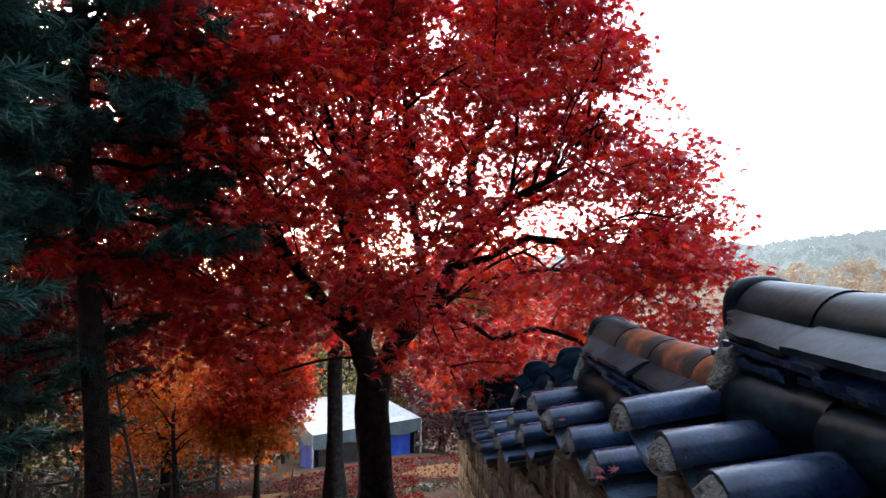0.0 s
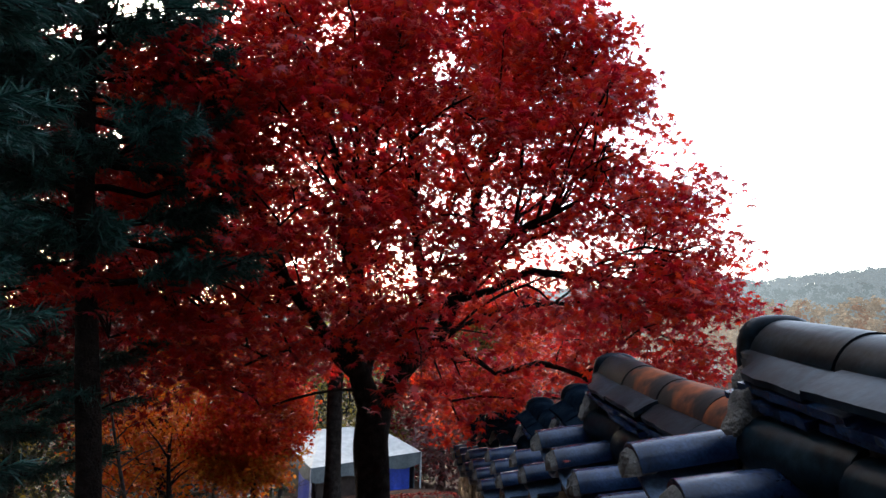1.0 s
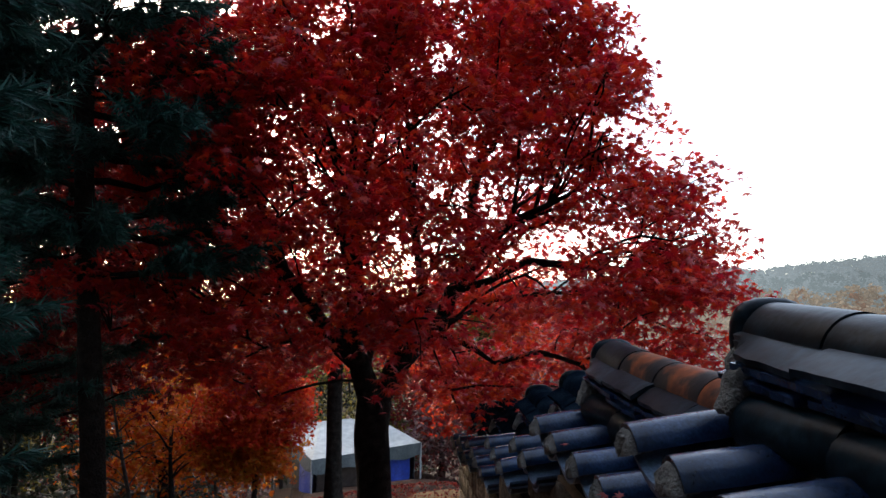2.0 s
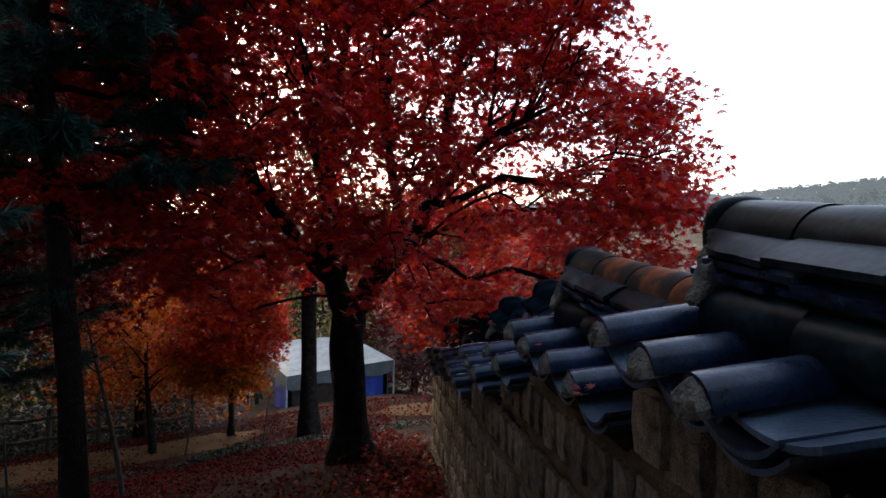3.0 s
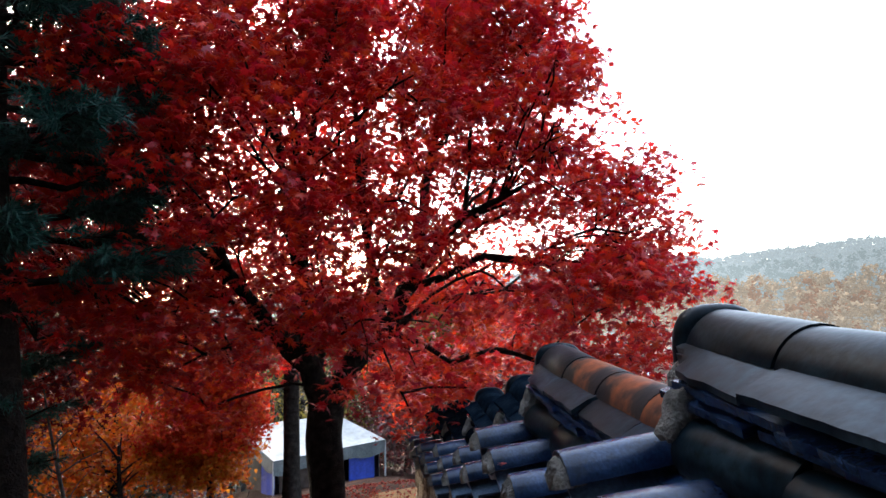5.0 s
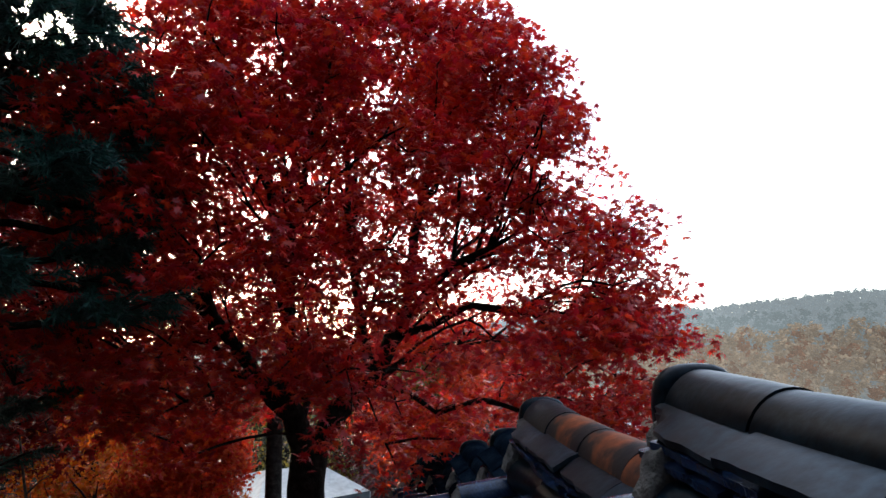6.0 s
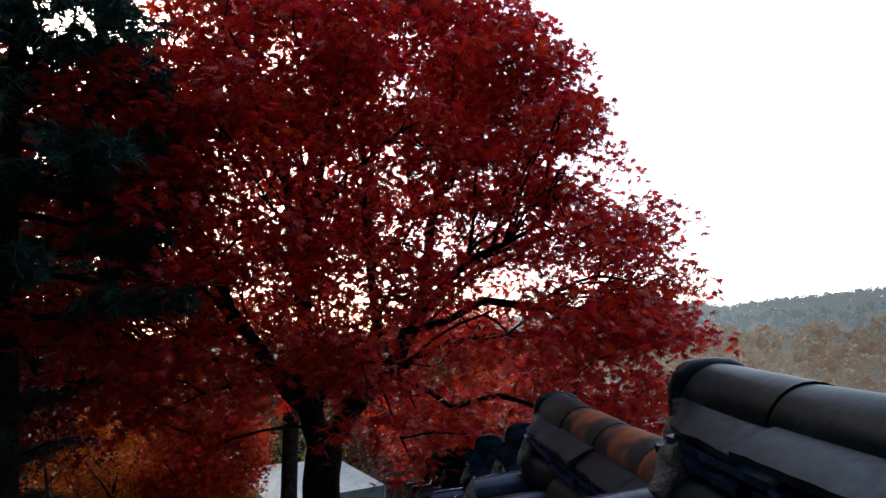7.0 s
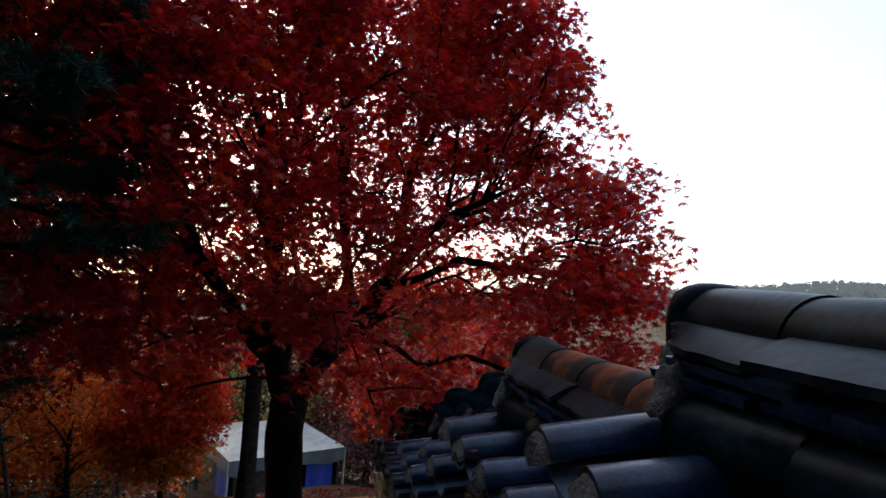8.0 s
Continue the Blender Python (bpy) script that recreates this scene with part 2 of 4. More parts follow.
def box_bm(x0, x1, y0, y1, z0, z1, bevel=0.0):
    bm = bmesh.new()
    bmesh.ops.create_cube(bm, size=1)
    for v in bm.verts:
        v.co = Vector(((x0 + x1) / 2 + v.co.x * (x1 - x0), (y0 + y1) / 2 + v.co.y * (y1 - y0), (z0 + z1) / 2 + v.co.z * (z1 - z0)))
    if bevel:
        bmesh.ops.bevel(bm, geom=bm.edges[:], offset=bevel, segments=1, affect="EDGES")
    return bm


def tube(points, radii, sides):
    """Rings round a bent line: points (n, 3), radii (n)."""
    p = np.asarray(points, float)
    t = np.gradient(p, axis=0)
    t /= np.linalg.norm(t, axis=1)[:, None] + 1e-9
    ref = np.where(np.abs(t[:, 2:3]) > 0.9, np.array([[1.0, 0, 0]]), np.array([[0, 0, 1.0]]))
    u = np.cross(t, ref)
    u /= np.linalg.norm(u, axis=1)[:, None] + 1e-9
    v = np.cross(t, u)
    a = np.linspace(0, 2 * math.pi, sides, endpoint=False)
    return p[:, None] + np.asarray(radii)[:, None, None] * (np.cos(a)[None, :, None] * u[:, None] + np.sin(a)[None, :, None] * v[:, None])


def tubes_mesh(name, lines, mat):
    """Many tubes of the same number of sides as one mesh; lines: (points, radii)."""
    vs, fs, off = [], [], 0
    for pts, rad, sides in lines:
        ring = tube(pts, rad, sides)
        n, m = ring.shape[:2]
        i, j = np.meshgrid(np.arange(n - 1), np.arange(m), indexing="ij")
        f = np.stack([i * m + j, i * m + (j + 1) % m, (i + 1) * m + (j + 1) % m, (i + 1) * m + j], -1).reshape(-1, 4)
        vs.append(ring.reshape(-1, 3))
        fs.append(f + off)
        off += n * m
    return poly_mesh(name, np.concatenate(vs), np.concatenate(fs), mat, True)


def leaf_shape(lobes):
    """A flat lobed leaf with its stalk at the origin end and drooping tips."""
    half = [(0, 1.0), (20, 0.36), (40, 0.95), (62, 0.33), (84, 0.78), (112, 0.28), (135, 0.46)] if lobes else [(0, 1.0), (38, 0.62), (100, 0.42)]
    full = half + [(180, 0.12)] + [(360 - a, r) for a, r in half[:0:-1]]
    return np.array([(r * math.sin(radians(a)), r * math.cos(radians(a)), -0.22 * r * r) for a, r in full])


MAPLE, OVAL = leaf_shape(True), leaf_shape(False)
STAR = np.array([(r * math.sin(radians(a)), r * math.cos(radians(a)), -0.22 * r * r) for a, r in ((0, 1.0), (24, 0.42), (46, 0.92), (72, 0.4), (96, 0.7), (180, 0.15), (264, 0.7), (288, 0.4), (314, 0.92), (336, 0.42))])


def leaves_mesh(name, centres, sizes, rng, mat, shape, flat=0.5, droop=0.35):
    """One leaf of the shape at each centre, facing up more or less (flat), tips hanging (droop)."""
    n = len(centres)
    normal = rng.normal(size=(n, 3)) * (1 - flat)
    normal[:, 2] = np.abs(normal[:, 2]) + flat
    normal /= np.linalg.norm(normal, axis=1)[:, None]
    tip = rng.normal(size=(n, 3))
    tip[:, 2] -= droop * 2
    tip -= (tip * normal).sum(1)[:, None] * normal
    tip /= np.linalg.norm(tip, axis=1)[:, None] + 1e-9
    side = np.cross(tip, normal)
    s = np.asarray(sizes)[:, None, None]
    v = centres[:, None] + s * (shape[None, :, 0:1] * side[:, None] + shape[None, :, 1:2] * tip[:, None] + shape[None, :, 2:3] * normal[:, None])
    k = len(shape)
    return poly_mesh(name, v.reshape(-1, 3), np.arange(n * k).reshape(n, k), mat, False)


# ---- ground ----
def path_line(u):
    """Middle of the path, from far on the low side to beyond the tent."""
    return -9.0 + 13.0 * u, 9.6 + 2.2 * u + 3.4 * u * u


def ground_z(x, y):
    x, y = np.asarray(x, float), np.asarray(y, float)
    # the path runs on a level shelf cut into the slope
    ym = path_line(np.clip((x + 9) / 13, 0, 1))[1]
    e = y - ym
    f = np.clip((e + 5.5) / 4.5, 0, 1)
    h = np.clip((7.5 - e) / 6.5, 0, 1)
    y = np.where(e < -1.0, y + f * f * (3 - 2 * f), np.where(e < 1.0, ym, y - h * h * (3 - 2 * h)))
    z = -0.2 - 0.05 * np.minimum(y, 6.7) - 0.185 * np.clip(y - 6.7, 0, 26)
    z = z - 0.09 * np.clip(0.6 - x, 0, 9) * np.clip(0.35 + y / 9, 0.3, 1.3)
    z = z - 0.22 * np.clip(x - 1.6, 0, 70) - 0.16 * np.clip(y - 33, 0, 130)
    # unseen slopes behind and far left, raised to hold back low skylight
    z = z + 0.35 * np.clip(-3.0 - y, 0, 45) + 0.25 * np.clip(-14 - x, 0, 60) * np.clip((25 - y) / 30, 0, 1)
    z = z + 0.035 * np.sin(1.7 * x + 0.6 * y) * np.cos(1.3 * y - 0.8 * x) + 0.05 * np.sin(0.55 * x - 0.9 * y)
    return np.maximum(z, -26 - 0.004 * np.hypot(x, y))


def graded(lo, a, b, hi, fine, growth=1.18):
    c = list(np.arange(a, b + fine / 2, fine))
    step, v = fine, b
    while v < hi:
        step *= growth
        v += step
        c.append(v)
    step, v, left = fine, a, []
    while v > lo:
        step *= growth
        v -= step
        left.append(v)
    return np.array(left[::-1] + c)


gx, gy = np.meshgrid(graded(-2500, -7, 3, 2500, 0.16), graded(-1500, -1, 22, 3000, 0.16), indexing="ij")
ground = new("ground", grid_mesh("ground", np.stack([gx, gy, ground_z(gx, gy)], -1), M_GROUND))
tagged(ground, "sloping woodland soil strewn with fallen red leaves", "ground", kind="structure")


# sandy path that follows the slope below the trees
u = np.linspace(0, 1, 120)
px, py = path_line(u)
w = np.linspace(-0.58, 0.58, 7)
slim = (1 - 0.97 * np.clip((u - 0.53) / 0.06, 0, 1) * np.clip((0.77 - u) / 0.04, 0, 1) - 0.3 * np.clip((u - 0.73) / 0.04, 0, 1))[:, None]   # leaves have buried it near the great tree
dx, dy = np.gradient(px), np.gradient(py)
ln = np.hypot(dx, dy)
wob = 0.12 * np.sin(9 * u) + 0.08 * np.sin(23 * u)
qx = px[:, None] - (dy / ln)[:, None] * w[None] * slim * (1 + wob[:, None])
qy = py[:, None] + (dx / ln)[:, None] * w[None] * slim * (1 + wob[:, None])
path = new("path", grid_mesh("path", np.stack([qx, qy, ground_z(qx, qy) + 0.02 - 0.02 * (np.abs(w) > 0.55)[None]], -1), M_PATH))
tagged(path, "trodden sandy path winding down through the trees", "path", kind="structure")

# ---- wall: stepped sections with tiled roofs ----
K = 0.025                       # the wall's drift across for each metre along it
TURN = -math.degrees(math.atan(K))


def ridge_x(y):
    return 1.053 + K * (y - 1.4)


# far end of the section, length, height of its ridge
SECTIONS = [(1.735, 3.63, 1.757), (2.84, 1.14, 1.628), (3.40, 0.56, 1.462), (4.30, 0.90, 1.307), (5.46, 1.16, 1.093), (6.30, 0.84, 0.970), (7.05, 0.75, 0.86)]


def sag(s):
    """The roof line falls away from the raised far end; s: distance from it."""
    s = np.minimum(s, 0.95)
    return -0.075 * s + 0.022 * s * s


def ridge_sag(s):
    s = np.minimum(s, 1.1)
    return -0.108 * s + 0.036 * s * s


def half_pipe(length, r0, r1, thick, sides=10, sweep=180.0):
    """An arched tile along +y from r0 to r1, open below, with thickness."""
    a = np.radians(np.linspace(-sweep / 2, sweep / 2, sides + 1))
    rows = []
    for yy, r in ((0, r0), (0.25 * length, r0 + 0.25 * (r1 - r0) + 0.0012), (0.75 * length, r0 + 0.75 * (r1 - r0) + 0.0012), (length, r1)):
        rows.append([(r * math.sin(t), yy, r * math.cos(t)) for t in a] + [((r - thick) * math.sin(t), yy, (r - thick) * math.cos(t)) for t in a[::-1]])
    pts = np.array(rows)
    bm = bmesh.new()
    vs = [[bm.verts.new(p) for p in row] for row in pts]
    m = len(vs[0])
    for i in range(3):
        for j in range(m):
            bm.faces.new((vs[i][j], vs[i + 1][j], vs[i + 1][(j + 1) % m], vs[i][(j + 1) % m]))
    for row in (vs[0], vs[-1]):
        for j in range(sides):
            bm.faces.new((row[j], row[j + 1], row[m - 2 - j], row[m - 1 - j]))
    bmesh.ops.recalc_face_normals(bm, faces=bm.faces)
    return bm


def lump(sx, sy, sz, seed, cuts=3, rough=0.12, power=5.0):
    """A worn rounded block; a lower power is rounder."""
    bm = bmesh.new()
    bmesh.ops.create_cube(bm, size=1)
    bmesh.ops.subdivide_edges(bm, edges=bm.edges[:], cuts=cuts, use_grid_fill=True)
    for v in bm.verts:
        c = v.co * 2
        c = c / (abs(c.x) ** power + abs(c.y) ** power + abs(c.z) ** power) ** (1 / power)
        c += rough * noise.noise_vector(c * 1.7 + Vector((seed * 3.1, seed, 0)))
        v.co = Vector((c.x * sx / 2, c.y * sy / 2, c.z * sz / 2))
    return bm


def half_plug(r, depth, seed):
    """Mortar that fills the mouth of a round tile: a rough half disc."""
    bm = bmesh.new()
    rows = []
    for i, (q, yy) in enumerate(((0.0, -depth), (0.45, -depth * 0.95), (0.8, -depth * 0.7), (0.98, 0.0), (0.98, 0.03))):
        ring = []
        for j in range(11):
            t = radians(-90 + 18 * j)
            n = min(1.0, 0.97 + 0.26 * noise.noise(Vector((j * 0.9, i * 1.3, seed * 5.7))))
            ring.append(bm.verts.new((q * r * n * math.sin(t), yy + 0.012 * noise.noise(Vector((j * 1.1, i, seed * 2.3 + 9))), q * r * n * math.cos(t) - 0.012 * (1 - q))))
        rows.append(ring)
    for a, b in zip(rows, rows[1:]):
        for j in range(10):
            bm.faces.new((a[j], a[j + 1], b[j + 1], b[j]))
    for a, b in zip(rows, rows[1:]):
        bm.faces.new((a[0], b[0], b[10], a[10]))
    bmesh.ops.remove_doubles(bm, verts=bm.verts, dist=0.0005)
    bmesh.ops.recalc_face_normals(bm, faces=bm.faces)
    return bm


def pan_bm(length, width, depth, thick):
    """A shallow trough tile along +y, sagging in the middle."""
    bm = bmesh.new()
    xs = np.linspace(-0.5, 0.5, 9)
    rows = []
    for yy in (0, length * 0.5, length):
        top = [bm.verts.new((x * width, yy, -depth * (1 - 4 * x * x))) for x in xs]
        low = [bm.verts.new((x * width, yy, -depth * (1 - 4 * x * x) - thick)) for x in xs[::-1]]
        rows.append(top + low)
    m = len(rows[0])
    for a, b in zip(rows, rows[1:]):
        for j in range(m):
            bm.faces.new((a[j], b[j], b[(j + 1) % m], a[(j + 1) % m]))
    for row in (rows[0], rows[-1]):
        for j in range(8):
            bm.faces.new((row[j], row[j + 1], row[m - 2 - j], row[m - 1 - j]))
    bmesh.ops.recalc_face_normals(bm, faces=bm.faces)
    return bm


def slab_bm(length, rx0, rz0, rx1, rz1, thick, seed, taper=0.0):
    """A flat ridge tile sloping outwards, its lower edge a little broken; along +y."""
    bm = bmesh.new()
    n = 9
    rows = []
    for i in range(n):
        yy = length * i / (n - 1)
        e = 0.011 * noise.noise(Vector((yy * 22, seed * 4.1, 0))) + 0.007 * noise.noise(Vector((yy * 70, seed, 3)))
        bow = 0.006
        e += taper * max(0.0, yy / length - 0.70) / 0.30      # the last slab is cut back round the ridge end
        rows.append([bm.verts.new(p) for p in ((rx0, yy, rz0), ((rx0 + rx1) / 2, yy, (rz0 + rz1) / 2 + bow), (rx1 + e, yy, rz1), (rx1 + e + 0.004, yy, rz1 - thick), ((rx0 + rx1) / 2, yy, (rz0 + rz1) / 2 + bow - thick), (rx0, yy, rz0 - thick))])
    for a, b in zip(rows, rows[1:]):
        for j in range(6):
            bm.faces.new((a[j], b[j], b[(j + 1) % 6], a[(j + 1) % 6]))
    bm.faces.new(rows[0])
    bm.faces.new(rows[-1])
    bmesh.ops.recalc_face_normals(bm, faces=bm.faces)
    return bm


ME_CAP = mesh_object("cap_tile", half_pipe(0.309, 0.0875, 0.085, 0.016, 14, 158), M_RIDGE_SHADED)
ME_CAP_FAR = mesh_object("cap_tile_matte", half_pipe(0.309, 0.0875, 0.085, 0.016, 14, 158), M_RIDGE_MATTE)
ME_SIDE_FAR = mesh_object("bedding_tile_matte", half_pipe(0.304, 0.060, 0.058, 0.014, 8, 170), M_RIDGE_MATTE)
ME_SLAB_FAR = mesh_object("ridge_slab_matte", slab_bm(0.303, -0.058, -0.056, -0.153, -0.104, 0.014, 7), M_RIDGE_MATTE, False)
ME_CAP_RUST = mesh_object("cap_tile_stained", half_pipe(0.309, 0.0875, 0.085, 0.016, 14, 158), M_RUST)
ME_CAP_END = mesh_object("cap_end", lump(0.186, 0.10, 0.178, 3, 5, 0.02, 2.7), M_RIDGE_SHADED)
ME_SIDE = mesh_object("bedding_tile", half_pipe(0.304, 0.060, 0.058, 0.014, 8, 170), M_RIDGE_SHADED)
ME_ROUND = mesh_object("round_tile", half_pipe(0.29, 0.058, 0.054, 0.014, 12, 178), M_TILE)
ME_PLUG = [mesh_object("mortar_plug", half_plug(0.0565, 0.03, i), M_MORTAR) for i in range(5)]
ME_PAN = mesh_object("pan_tile", pan_bm(0.30, 0.245, 0.05, 0.010), M_PAN)
ME_SLAB = [mesh_object("ridge_slab", slab_bm(0.303, -0.058, -0.056, -0.153, -0.104, 0.014, i), M_SLAB_LIT) for i in range(4)]
ME_SLAB_END = mesh_object("ridge_slab", slab_bm(0.303, -0.058, -0.056, -0.153, -0.104, 0.014, 2, 0.055), M_SLAB_LIT)
ME_SLAB_LOW = [mesh_object("ridge_slab", slab_bm(0.335, -0.04, -0.116, -0.134 - 0.014 * (i % 2), -0.132, 0.015, i + 9), M_TILE, False) for i in range(3)]
ME_SLAB_LOW2 = [mesh_object("ridge_slab", slab_bm(0.30, -0.04, -0.150, -0.138 + 0.02 * (i % 2), -0.164, 0.015, i + 19), M_TILE, False) for i in range(3)]
ME_PAN_FLAT = mesh_object("pan_tile_flat", pan_bm(0.30, 0.27, 0.026, 0.012), M_PAN)
PITCH = 8.0


def roof_section(index, y_end, length, top):
    roof = thing("tiled_wall_roof", pose(ridge_x(y_end), y_end, top, 0, 0, TURN),
                 "dark blue-grey clay tile roof on a stone wall section" if index else "nearest dark clay tile roof with lichened mortar ends on the wall", "roof", "stepped wall roofs")
    rng = random.Random(40 + index)
    far = index >= 2
    cap_me, side_me = (ME_CAP_FAR, ME_SIDE_FAR) if far else (ME_CAP, ME_SIDE)
    # ridge courses, tile by tile from the far end
    s, i = (0.055, 0) if index == 0 else (0.0, 0)
    while s < length - 0.05:
        ly = -s
        tilt = math.degrees(math.atan2(float(ridge_sag(s) - ridge_sag(s + 0.315)), 0.315))
        zc = float(ridge_sag(s + 0.315))
        step = min(0.315, length - s)
        base = lambda x, dz, r=0.0: pose(x, ly - step, zc + dz, tilt, r, 0)
        stained = index == 1 and i in (1, 2, 3)
        jit = rng.uniform(-0.002, 0.002)
        part("cap_tile", ME_CAP_RUST if stained else cap_me, None, roof, "rust-stained cap tile" if stained else "", base(jit, -0.0875 + jit))
        back = pose(0, -0.02, 0.02 * -0.07)
        part("ridge_slab", ME_SLAB_FAR if far else ME_SLAB[(i + index) % 4] if i else ME_SLAB_END, None, roof, "", base(0, 0.0) @ back @ pose(jit, 0, jit, rng.uniform(-0.8, 0.8), rng.uniform(-2.5, 2.5), rng.uniform(-0.8, 0.8)))
        part("ridge_slab", ME_SLAB[(i + index + 1) % 4], None, roof, "", pose(0, ly - 0.05, zc + 0.02, -tilt, 0, 180))
        part("ridge_slab", ME_SLAB_LOW[(i + index) % 3], None, roof, "", base(0.0, 0.0) @ pose(0, -0.12, -0.006, 0, rng.uniform(-3, 3)))
        part("ridge_slab", ME_SLAB_LOW2[(i + index) % 3], None, roof, "", base(0.0, 0.0) @ pose(0, -0.02, 0, 0, rng.uniform(-3, 3)))
        part("bedding_tile", side_me, None, roof, "", base(-0.094, -0.238, -72) @ pose(0, -0.11, 0))
        part("bedding_tile", side_me, None, roof, "", base(0.094, -0.238, 72) @ pose(0, -0.11, 0))
        s += 0.315
        i += 1
    e0 = 0.055 if index == 0 else 0.0
    part("cap_end", ME_CAP_END, None, roof, "", pose(0, -0.004 - e0, -0.088))
    bm = lump(0.20, 0.06, 0.20, index + 1, 4, 0.12)
    part("ridge_end_mortar", bm, M_MORTAR, roof, "pale weathered mortar", pose(-0.01, -0.022 - e0, -0.20), True)
    part("ridge_end_mortar", lump(0.055, 0.05, 0.10, index + 21, 4, 0.34), M_MORTAR, roof, "pale weathered mortar", pose(-0.142, -0.112 - e0, -0.208, 0, 22, 12), True)
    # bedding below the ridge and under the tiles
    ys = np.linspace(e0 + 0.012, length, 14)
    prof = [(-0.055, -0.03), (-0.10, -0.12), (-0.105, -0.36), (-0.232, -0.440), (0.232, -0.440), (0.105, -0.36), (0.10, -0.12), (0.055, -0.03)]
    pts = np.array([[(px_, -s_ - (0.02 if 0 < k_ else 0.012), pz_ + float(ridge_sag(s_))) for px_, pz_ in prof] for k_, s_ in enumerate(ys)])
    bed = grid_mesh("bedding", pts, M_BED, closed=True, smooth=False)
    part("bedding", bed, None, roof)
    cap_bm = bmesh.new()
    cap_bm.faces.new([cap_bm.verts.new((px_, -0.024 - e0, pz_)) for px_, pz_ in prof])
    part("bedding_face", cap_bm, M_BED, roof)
    # round tiles and pan tiles down each side
    rows = [0.03, 0.29, 0.545, 1.06] + [1.32 + 0.26 * k for k in range(9)] if index == 0 else [0.085 + 0.26 * k for k in range(max(2, int(round(length / 0.26))))]
    for k, s in enumerate(rows):
        flare = -0.05 * min(s, 0.6) if index == 0 else 0.0
        if s > length - 0.02:
            break
        z = float(sag(s))
        for side in (-1, 1):
            if side > 0 and s > 2.4:
                continue
            j = rng.uniform(-1, 1)
            m = pose(side * (0.325 - flare + 0.006 * j), -s, -0.349 + z + 0.004 * j, 0, 0, 90 * side + 2 * j) @ pose(0, 0, 0, PITCH + j)
            part("round_tile", ME_ROUND, None, roof, "", m)
            part("mortar_plug", ME_PLUG[(k + index) % 5], None, roof, "lichen-grey mortar plug", m @ pose(0, 0.004, -0.004))
            mp = pose(side * (0.318 + 0.008 * j), -s - (0.045 if index == 0 and k == 2 else 0.12), -0.352 + z + 0.003 * j, 0, 0, 90 * side) @ pose(0, 0, 0, PITCH - 1)
            pan = ME_PAN
            part("pan_tile", pan, None, roof, "", mp)
            part("pan_tile", pan, None, roof, "", mp @ pose(0.012 + 0.006 * j, 0.004, -0.02, -1))
            if index == 0 and k == 2 and side < 0:      # a pan slipped over its neighbour where the round tiles stand wide
                part("pan_tile", ME_PAN_FLAT, None, roof, "slipped pale pan tile", mp @ pose(0.070, 0.010, 0.016, 1, 0, -2))
    return roof


for index, (y_end, length, top) in enumerate(SECTIONS):
    roof_section(index, y_end, length, top)

# stone wall under the roofs
WALL_HALF = 0.222
wall = thing("wall_stone", pose(ridge_x(0), 0, 0, 0, 0, TURN), "old wall of squared granite stones in tan mortar", "wall", kind="structure")
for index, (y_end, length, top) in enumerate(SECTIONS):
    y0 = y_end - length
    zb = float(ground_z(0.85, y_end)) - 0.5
    part("wall_core", box_bm(-WALL_HALF, WALL_HALF, y0 + 0.001, y_end - 0.001, zb, top - 0.475, 0.0), M_CORE, wall, "wall core, near-black for the shade in the joints")



def stone_mesh(seed):
    """A squared block with a worn, slightly bulging face; unit size, its face towards -x."""
    bm = bmesh.new()
    g = random.Random(seed)
    n = 4
    grid = []
    for i in range(n + 1):
        row = []
        for j in range(n + 1):
            a, b = i / n * 2 - 1, j / n * 2 - 1
            edge = max(abs(a), abs(b))
            c = (abs(a) ** 12 + abs(b) ** 12) ** (1 / 12) or 1.0
            k = edge / c
            wob = Vector((a * 2.2, b * 2.2, seed * 7.7))
            row.append(bm.verts.new((-0.5 if edge < 0.9 else 0.0, a * k * 0.5 * (1 + 0.09 * noise.noise(wob)), b * k * 0.5 * (1 + 0.09 * noise.noise(wob + Vector((5, 5, 5)))))))
            if edge < 0.9:
                row[-1].co.y *= 1.75 if abs(a) > 0.4 else 1.5
                row[-1].co.z *= 1.75 if abs(b) > 0.4 else 1.5
                row[-1].co.x += 0.22 * noise.noise(wob * 1.5)
        grid.append(row)
    for i in range(n):
        for j in range(n):
            bm.faces.new((grid[i][j], grid[i][j + 1], grid[i + 1][j + 1], grid[i + 1][j]))
    bmesh.ops.recalc_face_normals(bm, faces=bm.faces)
    if sum(f.normal.x for f in bm.faces) > 0:
        bmesh.ops.reverse_faces(bm, faces=bm.faces)
    return mesh_object("stone", bm, M_STONE, True)


